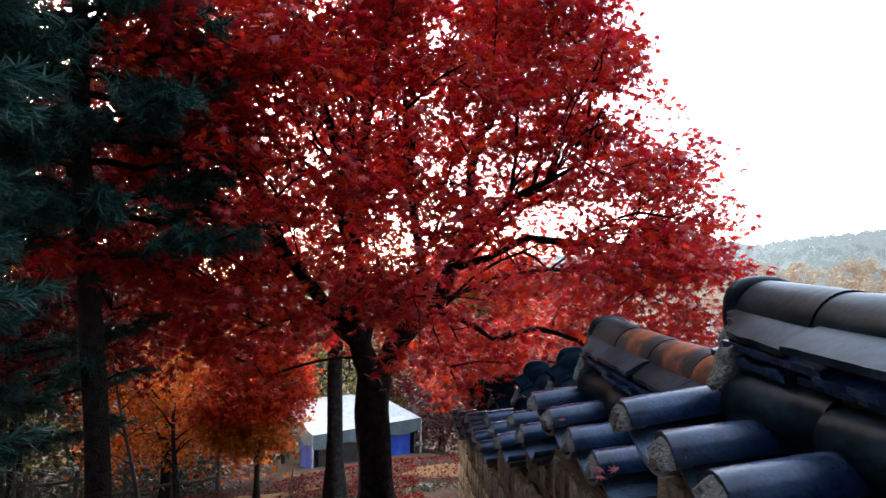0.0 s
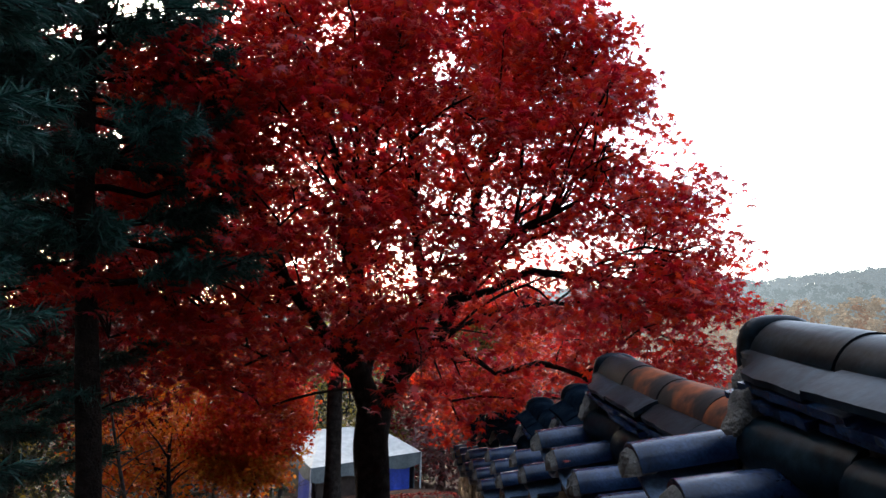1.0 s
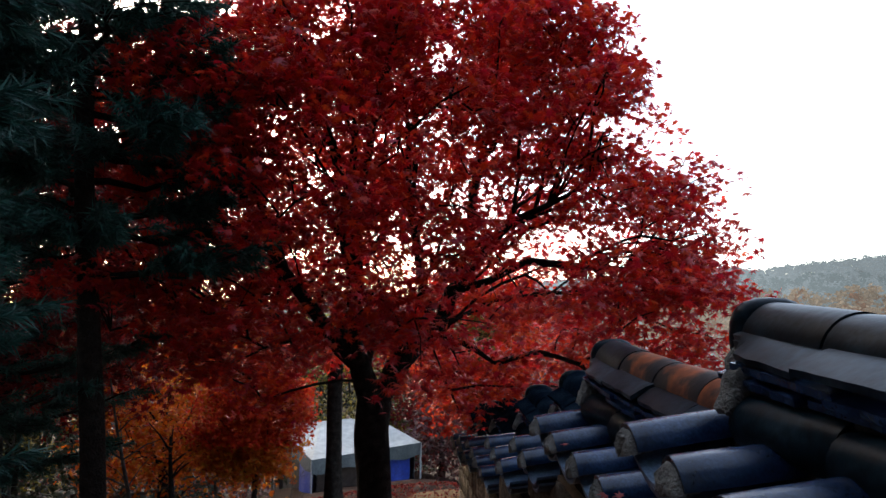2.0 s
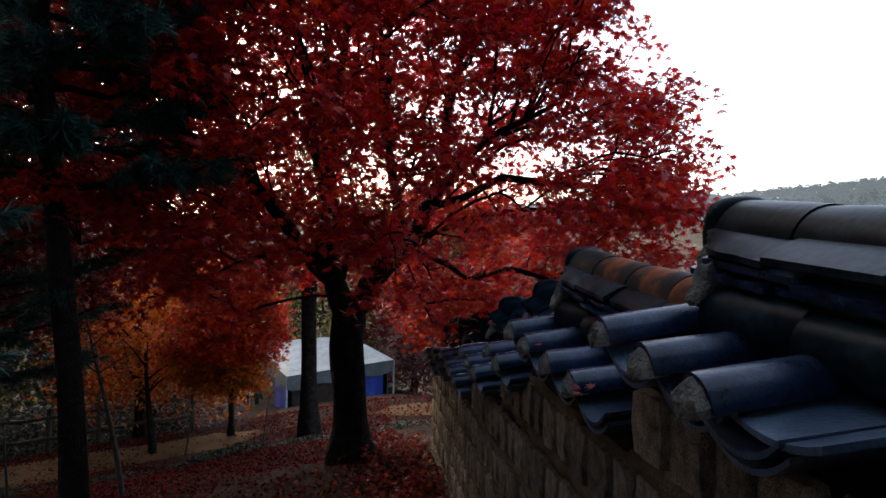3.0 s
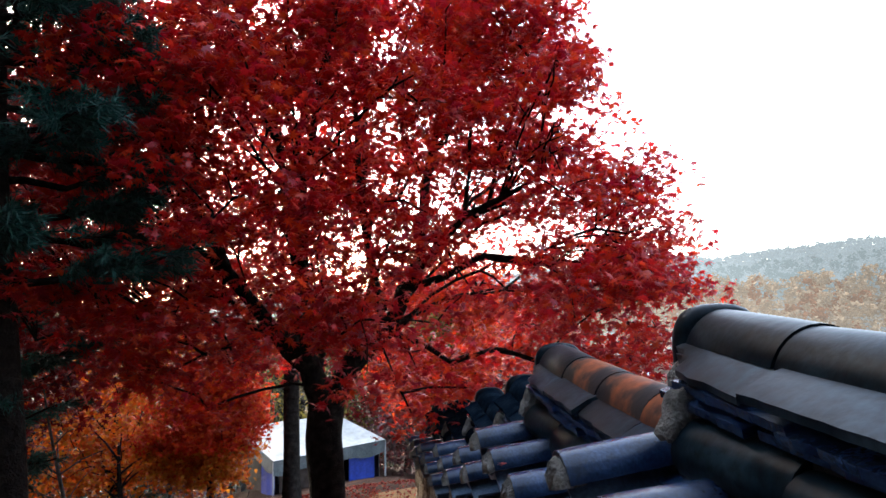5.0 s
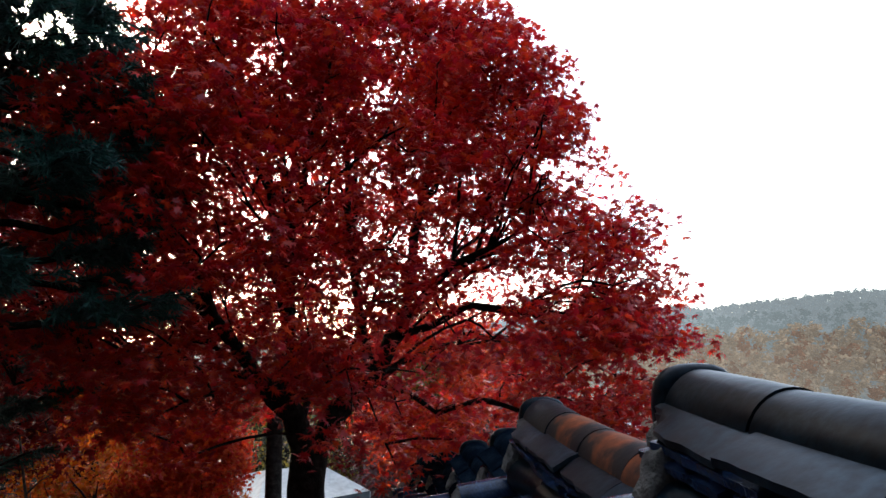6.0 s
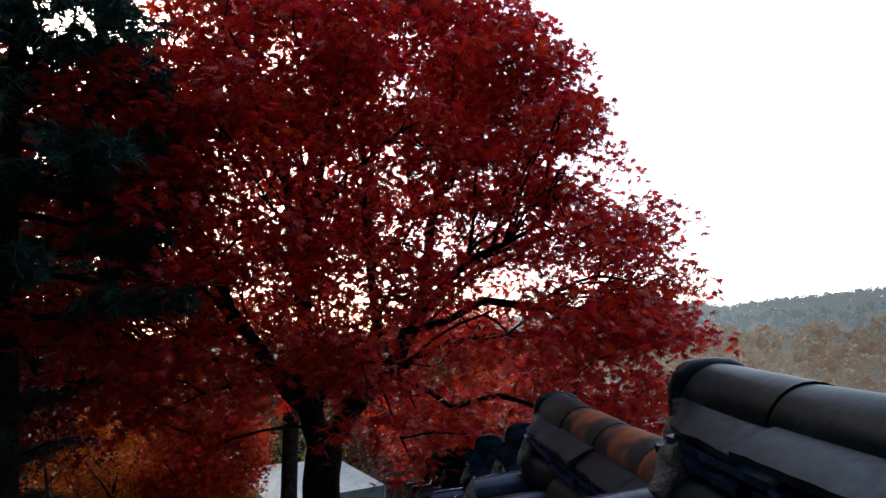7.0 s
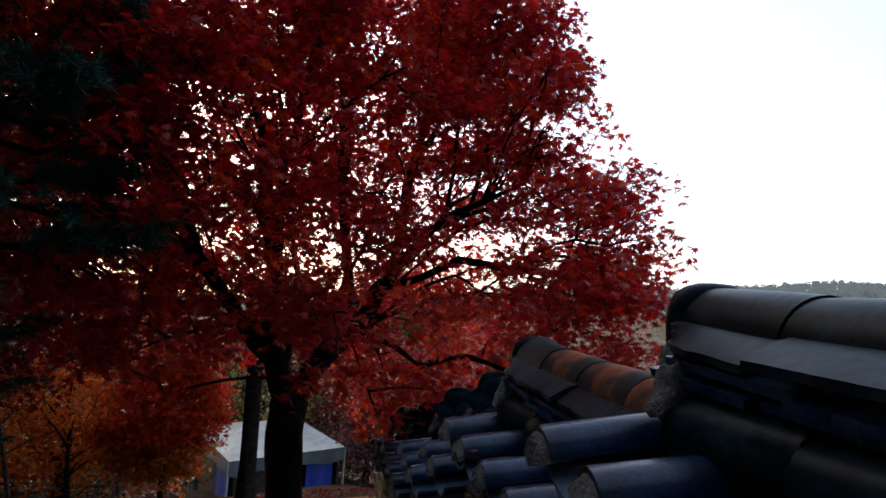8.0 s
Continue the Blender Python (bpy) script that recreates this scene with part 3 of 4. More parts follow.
def build_stones():
    meshes = [stone_mesh(i) for i in range(9)]
    far_v, far_f = [], []
    g = random.Random(8)
    courses = [1.42, 1.33] + [1.12 - 0.208 * k for k in range(10)]
    for hi, lo in zip(courses[1:], courses[2:]):
        # mortar bed under the course, slightly proud of the dark core
        k = 0.045 * (1 if lo < 0.9 else 0.4)
        ys_ = np.linspace(-1.85, 7.0, 115)
        zz = np.minimum(lo - k * (ys_ - 1.5), np.array([next((t for e, _, t in SECTIONS if v < e), 0.86) - 0.56 for v in ys_]))
        wig = np.array([0.016 * noise.noise(Vector((v * 5, lo * 9, 0))) + 0.006 * noise.noise(Vector((v * 19, lo, 3))) for v in ys_])
        ring = [np.stack([np.full_like(ys_, xx) + wig, ys_, zz + dz + wig], -1) for xx, dz in ((-WALL_HALF + 0.02, 0.036), (-WALL_HALF - 0.014, 0.033), (-WALL_HALF - 0.017, 0.0), (-WALL_HALF - 0.014, -0.033), (-WALL_HALF + 0.02, -0.036))]
        part("mortar_bed", grid_mesh("mortar_bed", np.stack(ring, 1), M_JOINT), None, wall, "tan mortar bed")
        y = -1.8 + g.uniform(0, 0.1)
        while y < 7.0:
            wd = g.uniform(0.125, 0.21) if y > 0.3 else g.uniform(0.25, 0.40)
            mid = y + wd / 2
            drop = -0.045 * (mid - 1.5) * (1 if lo < 0.9 else 0.4)
            top = next((t for e, _, t in SECTIONS if mid < e), 0.86) - 0.46
            h, l = min(hi + drop + 0.0, top + 0.02), lo + drop
            if h - l > 0.09 and h > float(ground_z(0.85, mid)) - 0.05:
                gapz, gapy = g.uniform(0.024, 0.042), g.uniform(0.016, 0.030)
                block, m = g.choice(meshes), Matrix.LocRotScale(Vector((-WALL_HALF, mid, (h + l) / 2)), Euler((radians(g.uniform(-4, 4)), 0, 0)), Vector((g.uniform(0.048, 0.066), wd - gapy, h - l - gapz)))
                if mid < 4.4:
                    part("stone", block, None, wall, "", m)
                else:
                    far_f.append(np.array([p.vertices[:] for p in block.polygons]) + sum(len(v) for v in far_v))
                    far_v.append(np.array([m @ v.co for v in block.vertices]))
            y += wd
    far = part("stonework", poly_mesh("stonework", np.concatenate(far_v), np.concatenate(far_f), M_STONE, True), None, wall)
    tagged(far, kind="stuff")


# ---- trees ----
def grow(base_line, targets, rng, step=0.32, sag_up=0.25, reach=0.62, limb_lines=()):
    """Branches from a trunk line out to target points: each target joins the nearest limb that lies lower on the way to it."""
    nodes = [np.array(p, float) for p in base_line]
    parent = [-1] + list(range(len(nodes) - 1))
    depth = list(np.cumsum([0] + [float(np.linalg.norm(nodes[i + 1] - nodes[i])) for i in range(len(nodes) - 1)]))
    fork = nodes[-1]
    order = sorted(range(len(targets)), key=lambda i: np.linalg.norm(targets[i] - fork))
    chains, ends = [], []
    for line in limb_lines:
        a = int(np.argmin(np.linalg.norm(np.array(nodes) - np.array(line[0]), axis=1)))
        prev, ids = a, []
        for p0, p1 in zip([nodes[a]] + [np.array(q) for q in line[1:-1]], [np.array(q) for q in line[1:]]):
            for f in (0.5, 1.0):
                nodes.append(p0 + (p1 - p0) * f + rng.normal(size=3) * 0.015)
                parent.append(prev)
                depth.append(depth[prev] + float(np.linalg.norm(p1 - p0)) / 2)
                prev = len(nodes) - 1
                ids.append(prev)
        chains.append((a, ids))
        ends.append(prev)
    for i in order:
        t = targets[i]
        P = np.array(nodes)
        dvec = t - P
        dist = np.linalg.norm(dvec, axis=1)
        cost = dist + reach * np.array(depth) * 0.55 + 0.04 * np.clip(P[:, 2] - t[2], 0, 9)
        cost[: max(1, len(base_line) - 1)] += 5
        cost[len(base_line) - 1] += 1.5 if limb_lines else 0
        a = int(np.argmin(cost))
        n = max(2, int(dist[a] / step) + 1)
        prev, line = a, [nodes[a]]
        pull = np.array([0, 0, sag_up * dist[a] * 0.35])
        for q in range(1, n + 1):
            f = q / n
            pnt = nodes[a] + dvec[a] * f + pull * 4 * f * (1 - f) * 0.6
            if q < n:
                pnt = pnt + rng.normal(size=3) * 0.035 * dist[a] / n * 1.6
            nodes.append(pnt)
            parent.append(prev)
            depth.append(depth[prev] + dist[a] / n)
            prev = len(nodes) - 1
        ends.append(prev)
        chains.append((a, list(range(len(nodes) - n, len(nodes)))))
    load = np.zeros(len(nodes))
    load[ends] = 1
    load[ends[: len(limb_lines)]] = 1.6
    for i in range(len(nodes) - 1, 0, -1):
        load[parent[i]] += load[i]
    return np.array(nodes), chains, load


def make_tree(name, label, category, base_line, trunk_r, targets, rng, leaf_mat, bark, per=60, spread=(0.34, 0.09), leaf=(0.035, 0.055), shape=MAPLE, tip=0.004, power=0.42, flat=0.45, group="", singles=0, step=0.32, second=None, limb_lines=()):
    tree = thing(name, pose(*base_line[0]), label, category, group)
    o = np.array(base_line[0])
    nodes, chains, load = grow(base_line, targets, rng, step, limb_lines=limb_lines)
    nodes = nodes - o
    nb = len(base_line)
    rad = tip * np.maximum(load, 1) ** power
    k = trunk_r / rad[nb - 1]
    rad = rad * np.where(load > 3, 1 + (k - 1) * np.clip(np.log(np.maximum(load, 3) / 3) / math.log(max(4, load[nb - 1]) / 3), 0, 1) ** 2.0, 1)
    trunk_pts = nodes[:nb]
    tr = np.array([trunk_r * (1.0 + 0.55 * max(0, 1 - i / 1.6) ** 2) for i in range(nb)])
    tl = np.linspace(0, nb - 1, nb * 4)
    fine_pts = np.stack([np.interp(tl, np.arange(nb), trunk_pts[:, c]) for c in range(3)], -1)
    fine_pts[0, 2] -= 0.25
    ring = tube(fine_pts, np.interp(tl, np.arange(nb), tr), 16)
    for i in range(ring.shape[0]):
        for j in range(16):
            c = ring[i, j] - fine_pts[i]
            ring[i, j] += c * (0.16 * noise.noise(Vector((j * 0.8, i * 0.22, trunk_r * 50))) + 0.1 * math.sin(j * math.pi / 2 + 1) * max(0, 1 - i / 5))
    part("trunk", grid_mesh("trunk", ring, bark, closed=True), None, tree)
    thick, thin = [], []
    for a, ids in chains:
        pts = np.vstack([nodes[a], nodes[ids]])
        r = np.concatenate([[min(rad[a], rad[ids[0]] * 1.25)], rad[ids]])
        r[-1] *= 0.6
        (thick if r[0] > 0.022 else thin).append((pts, r, 8 if r[0] > 0.022 else 4))
    for line_ in thick:
        part("limb", tubes_mesh("limb", [line_], bark), None, tree)
    if thin:
        tagged(part("twig", tubes_mesh("twig", thin, bark), None, tree), kind="stuff")
    tg = np.asarray(targets) - o
    n = len(tg) * per
    c = np.repeat(tg, per, axis=0)
    ang, rad_ = rng.uniform(0, 2 * math.pi, n), spread[0] * 1.25 * rng.random(n) ** 0.6
    off = np.stack([rad_ * np.cos(ang), rad_ * np.sin(ang), np.clip(rng.normal(size=n), -2, 2) * spread[1]], -1)
    rr = np.hypot(off[:, 0], off[:, 1])
    off[:, 2] -= 0.35 * rr * rr / spread[0]
    c = c + off
    sizes = rng.uniform(leaf[0], leaf[1], n)
    if second:
        pick = second[1](c + o)
        crown2 = part("crown", leaves_mesh("crown", c[pick], sizes[pick], rng, second[0], shape, flat), None, tree, second[2])
        tagged(crown2, kind="stuff")
        c, sizes = c[~pick], sizes[~pick]
    crown = part("crown", leaves_mesh("crown", c, sizes, rng, leaf_mat, shape, flat), None, tree)
    tagged(crown, kind="stuff")
    if singles:
        near = np.argsort(c[:, 1] + 0.4 * rng.random(len(c)))[:: max(1, len(c) // (singles * 14))][:singles]
        one = leaves_mesh("leaf", np.zeros((1, 3)), [1.0], rng, leaf_mat, shape, 0.9)
        for i in near:
            m = Matrix.Translation(Vector(c[i] + rng.normal(size=3) * 0.02)) @ Euler(rng.normal(size=3) * np.array([0.6, 0.6, 2])).to_matrix().to_4x4() @ Matrix.Scale(float(rng.uniform(*leaf)), 4)
            part("leaf", one, None, crown, "", m)
    return tree


def envelope_points(rng, count, centre, levels, depth, power=0.42):
    """Points in a crown whose reach at each height is given: levels of (z, left x, right x); depth: half its size across the view."""
    z_, l_, r_ = (np.array(v) for v in zip(*levels))
    out = []
    while len(out) < count:
        z = rng.uniform(z_[0], z_[-1])
        a = rng.uniform(0, 2 * math.pi)
        q = rng.random() ** power
        lx, rx = np.interp(z, z_, l_), np.interp(z, z_, r_)
        cx, hx = (lx + rx) / 2, (rx - lx) / 2
        hy = depth * hx / max(h for h in (np.array(r_) - np.array(l_)) / 2)
        out.append((cx + hx * q * math.cos(a), centre[1] + max(0.5, hy) * q * math.sin(a), z + 0.12 * rng.normal()))
    return np.array(out)


# great red maple beside the wall
rng = np.random.default_rng(11)
TX, TY = 0.13, 7.1
tz = float(ground_z(TX, TY))
LEVELS = [(1.05, -0.9, 2.9), (1.25, -1.5, 3.3), (1.7, -2.1, 3.5), (2.2, -2.4, 3.6), (2.6, -2.5, 3.55), (3.0, -2.5, 3.2), (3.5, -2.4, 2.95), (4.1, -2.2, 2.85), (4.6, -1.8, 2.45), (5.0, -1.5, 2.0), (5.28, -1.0, 1.1)]
sprays = envelope_points(rng, 1720, (0.6, 6.7), LEVELS, 2.3, 0.33)
# the open middle of the crown, where limbs show, and the space round the trunk
bare = np.array([noise.noise(Vector(q * 0.95)) for q in sprays])
heart = ((sprays[:, 0] - 0.95) / 2.0) ** 2 + ((sprays[:, 2] - 2.55) / 0.66) ** 2
pads = np.array([noise.noise(Vector((q[0] * 1.5 + 7, q[1] * 1.5, q[2] * 3.4))) for q in sprays])
keep = (pads < np.where(sprays[:, 2] > 3.2, 0.17, 0.24)) & ~((heart < 1) & (rng.random(len(sprays)) < np.where(sprays[:, 0] < 0.9, 0.13, 0.43) + 0.9 * bare)) & ((bare < 0.45) | (sprays[:, 0] < 0.5))
keep &= ~((sprays[:, 0] > 0.45) & (sprays[:, 0] < 2.3) & (sprays[:, 2] < 1.8) & (rng.random(len(sprays)) < 0.5))
keep &= ~((sprays[:, 2] < 1.45) & (np.hypot(sprays[:, 0] - TX, 0.6 * (sprays[:, 1] - TY)) < 0.85))
# the fork and the foot of the limbs stand clear on the uphill side
keep &= ~((sprays[:, 0] > -0.7) & (sprays[:, 0] < 0.10) & (sprays[:, 2] < 1.50) & (sprays[:, 1] < 7.3))
keep &= ~((np.abs(sprays[:, 0] + 0.72 + 0.95 * (sprays[:, 2] - 2.1)) < 0.13) & (sprays[:, 2] < 2.5) & (sprays[:, 1] < 6.9))
sprays = sprays[keep]
FORK = (TX - 0.06, TY + 0.02, tz + 1.5)
MAPLE_FRAME = [
    [FORK, (-0.10, 7.05, 1.25), (-0.39, 6.90, 1.60), (-0.78, 6.70, 2.10), (-1.15, 6.50, 2.45), (-1.65, 6.30, 2.80)],
    [(-0.25, 6.98, 1.42), (-0.15, 7.10, 2.00), (-0.30, 7.20, 2.70), (-0.40, 7.20, 3.50)],
    [FORK, (0.30, 7.10, 1.20), (0.67, 7.00, 1.60), (0.85, 6.90, 2.00), (1.00, 6.80, 2.45), (1.60, 6.60, 2.75), (2.20, 6.40, 2.90)],
    [(1.00, 6.80, 2.45), (1.05, 6.90, 3.00), (1.20, 7.00, 3.70)],
    [(0.67, 7.00, 1.60), (0.50, 7.20, 2.30), (0.40, 7.20, 3.20), (0.30, 7.00, 4.20)],
    [(0.85, 6.90, 2.00), (1.50, 6.30, 2.25), (2.30, 6.00, 2.20), (3.00, 5.90, 1.95)],
    [(-0.10, 7.05, 1.25), (-0.10, 6.40, 1.90), (-0.10, 5.80, 2.50), (0.00, 5.30, 3.00)],
    [(-0.39, 6.90, 1.60), (-1.00, 6.60, 1.75), (-1.60, 6.20, 1.75), (-2.10, 5.90, 1.60)],
    [(0.85, 6.90, 2.00), (1.30, 6.00, 2.60), (1.80, 5.50, 2.80)],
    [(-0.78, 6.70, 2.10), (-0.90, 6.00, 2.60), (-1.00, 5.50, 2.90)],
]
# long branches that fan out from the limbs towards the rim of the crown
tips = []
for line in list(MAPLE_FRAME):
    for k in range(12):
        j = int(rng.integers(1, len(line) - 1)) if len(line) > 3 else 1
        p0, p1 = np.array(line[j]), np.array(line[j + 1])
        a = p0 + (p1 - p0) * (0.5 if k % 2 else 1.0)
        out = (p1 - p0) / np.linalg.norm(p1 - p0) + 0.9 * (a - np.array([0.25, 6.9, 1.5])) / np.linalg.norm(a - np.array([0.25, 6.9, 1.5])) + rng.normal(size=3) * np.array([0.55, 0.45, 0.3])
        out = out / np.linalg.norm(out) * rng.uniform(0.8, 1.7)
        tip = a + out
        tip[1], tip[2] = np.clip(tip[1], 4.8, 8.6), np.clip(tip[2], 2.0, 4.8)
        lim = 0.85 if tip[2] < 3.2 else 0.62
        tip[0] = np.clip(tip[0], lim * np.interp(tip[2], [v[0] for v in LEVELS], [v[1] for v in LEVELS]), lim * np.interp(tip[2], [v[0] for v in LEVELS], [v[2] for v in LEVELS]))
        tip[0] = min(tip[0], (0.46 if tip[2] < 2.7 else 0.37) * tip[1])      # the crown narrows on its uphill side
        way = tip - a
        if tip[0] > 1.9 or tip[2] > 3.3 or tip[0] < -0.8:
            tips.append(tip)
        MAPLE_FRAME.append([tuple(a), tuple(a + way * 0.35 + (0, 0, 0.10)), tuple(a + way * 0.7 + (0, 0, 0.10)), tuple(tip)])
sprays = np.vstack([sprays, tips])
make_tree("maple_tree", "large spreading maple with crimson autumn leaves and dark trunk", "tree",
          [(TX, TY, tz), (TX - 0.02, TY, tz + 0.35), (TX - 0.05, TY, tz + 0.8), (TX - 0.08, TY, tz + 1.2), (TX - 0.06, TY + 0.02, tz + 1.5)], 0.172,
          sprays, rng, M_LEAF_RED, M_BARK, per=66, spread=(0.27, 0.062), leaf=(0.048, 0.078), power=0.40, tip=0.0055, singles=220, limb_lines=MAPLE_FRAME)


def small_tree(name, label, x, y, height, levels, depth, mat, seed, count, per, r, leaf=(0.05, 0.08), lean=0.0, shape=OVAL, bark=None, spread=(0.4, 0.18), second=None, group="trees below the wall", power=0.5):
    g = np.random.default_rng(seed)
    z0 = float(ground_z(x, y))
    line = [(x + lean * h, y, z0 + h) for h in np.linspace(0, height, 5)]
    pts = envelope_points(g, count, (x, y), levels, depth, power)
    return make_tree(name, label, "tree", line, r, pts, g, mat, bark or M_BARK, per, spread, leaf, shape, group=group, step=0.5, flat=0.3, second=second)


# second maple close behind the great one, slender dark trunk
small_tree("maple_tree", "slender maple behind the great maple, red leaves darkened for shade", -0.63, 11.7, 2.6, [(1.0, -2.2, 0.8), (1.8, -3.4, 1.7), (2.8, -3.6, 2.2), (3.8, -2.8, 1.8), (4.8, -1.8, 0.6)], 1.8, M_LEAF_RED_SHADED, 21, 150, 45, 0.13, (0.06, 0.085), -0.01, STAR)
# red maple behind the pine, its shade put into a darker leaf colour
small_tree("maple_tree", "red maple standing behind the pine, leaves coloured dark for shade", -4.6, 9.0, 2.0, [(0.9, -6.5, -2.4), (1.3, -7.4, -1.9), (2.6, -7.4, -1.5), (3.8, -6.8, -1.8), (5.6, -6.0, -3.0)], 2.2, M_LEAF_RED_SHADED, 22, 560, 46, 0.1, (0.06, 0.085), 0.0, STAR)
# little scarlet and orange maple by the path
small_tree("small_maple", "small scarlet and orange maple beside the sandy path", -1.95, 11.9, 1.1, [(-0.75, -2.6, -1.6), (-0.3, -3.0, -1.2), (0.3, -2.9, -1.0), (0.8, -2.5, -1.3), (1.1, -2.1, -1.5)], 0.9, M_LEAF_SCARLET, 23, 240, 80, 0.045, (0.045, 0.07), 0.0, STAR, spread=(0.24, 0.09), second=(M_LEAF_ORANGE, lambda p: p[:, 2] < -0.35, "orange lower leaves"))
small_tree("orange_tree", "orange-leaved maple with a short forked trunk", -3.6, 12.4, 1.1, [(-1.0, -4.6, -2.8), (-0.3, -5.1, -2.5), (0.5, -5.0, -2.4), (1.2, -4.4, -2.9)], 1.2, M_LEAF_ORANGE, 24, 150, 45, 0.08, (0.05, 0.08))
small_tree("yellow_tree", "yellow-green tree in the wood below", -7.4, 13.5, 1.4, [(-1.2, -9.0, -6.0), (0.2, -9.4, -5.5), (1.5, -9.0, -5.6), (2.4, -8.0, -6.5)], 1.6, M_LEAF_YELLOW, 25, 150, 45, 0.08, (0.06, 0.1))
small_tree("green_tree", "dull green tree with thin foliage", -6.0, 10.8, 1.5, [(-1.0, -7.2, -4.8), (0.2, -7.6, -4.6), (1.4, -7.2, -5.0)], 1.2, M_LEAF_GREEN, 26, 120, 40, 0.07, (0.05, 0.08))
small_tree("yellow_tree", "yellow-leaved tree behind the tent", -1.6, 27.0, 3.0, [(-2.5, -4.4, 1.2), (-0.8, -5.2, 1.8), (0.8, -4.6, 1.6), (2.0, -3.0, 0.4)], 2.0, M_LEAF_YELLOW, 27, 150, 45, 0.12, (0.09, 0.14))
small_tree("green_tree", "dark evergreen tree behind the tent", -4.6, 30.0, 3.0, [(-5.0, -8.0, 1.0), (-2.5, -8.5, 1.5), (-0.5, -7.0, 0.0), (0.6, -5.0, -3.0)], 2.5, M_LEAF_GREEN, 28, 220, 45, 0.14, (0.1, 0.16), spread=(0.6, 0.3))
small_tree("scarlet_tree", "bright scarlet maple beyond the wall", 1.9, 13.2, 2.2, [(0.15, 1.3, 2.4), (0.6, 0.7, 3.0), (1.2, 0.4, 3.5), (2.0, 0.8, 3.4), (2.6, 1.2, 2.8)], 1.4, M_LEAF_SCARLET, 29, 330, 50, 0.08, (0.05, 0.08), 0.0, STAR, second=(M_LEAF_YELLOW, lambda p: (np.hypot(p[:, 0] - 1.75, p[:, 2] - 1.45) < 0.42) & (p[:, 1] < 13.6), "yellow-green leaves in the middle of the crown"))
small_tree("maple_tree", "broad dark red maple deep in the shade below the path", -5.6, 11.4, 2.0, [(0.2, -8.6, -3.9), (1.2, -9.2, -3.3), (2.4, -9.2, -3.0), (3.6, -8.8, -3.4), (5.0, -7.6, -4.6)], 1.6, M_LEAF_RED_SHADED, 41, 420, 40, 0.1, (0.08, 0.115), 0.0, STAR)
small_tree("dark_red_tree", "dark red maple behind the tent", 2.6, 28.0, 2.4, [(-4.2, 0.2, 5.2), (-2.4, -0.4, 5.8), (-0.8, 0.0, 5.6), (0.3, 1.4, 4.4)], 2.2, M_LEAF_RED_SHADED, 30, 210, 45, 0.11, (0.09, 0.14), 0.0, STAR)
small_tree("dusky_tree", "bare-looking purplish tree far behind the wall", 5.2, 21.0, 3.0, [(-2.5, 3.0, 6.5), (-0.5, 2.6, 7.4), (1.2, 3.0, 7.2), (2.4, 4.0, 6.0)], 2.0, M_LEAF_DUSK, 31, 190, 35, 0.1, (0.07, 0.11))


# pine with a straight dark trunk
def tuft_points(rng, centre, direction, count, length, w_):
    """Needles fanning from a shoot: thin triangles."""
    d_ = rng.normal(size=(count, 3)) * 0.62 + direction
    d_ /= np.linalg.norm(d_, axis=1)[:, None]
    base = centre + direction * rng.uniform(-0.07, 0.05, (count, 1))
    side = np.cross(d_, rng.normal(size=(count, 3)))
    side /= np.linalg.norm(side, axis=1)[:, None] + 1e-9
    L = length * rng.uniform(0.75, 1.1, (count, 1))
    tip_ = base + d_ * L + np.array([0, 0, -0.02])
    return np.stack([base - side * w_ * 1.3, base + side * w_ * 1.3, tip_], 1)


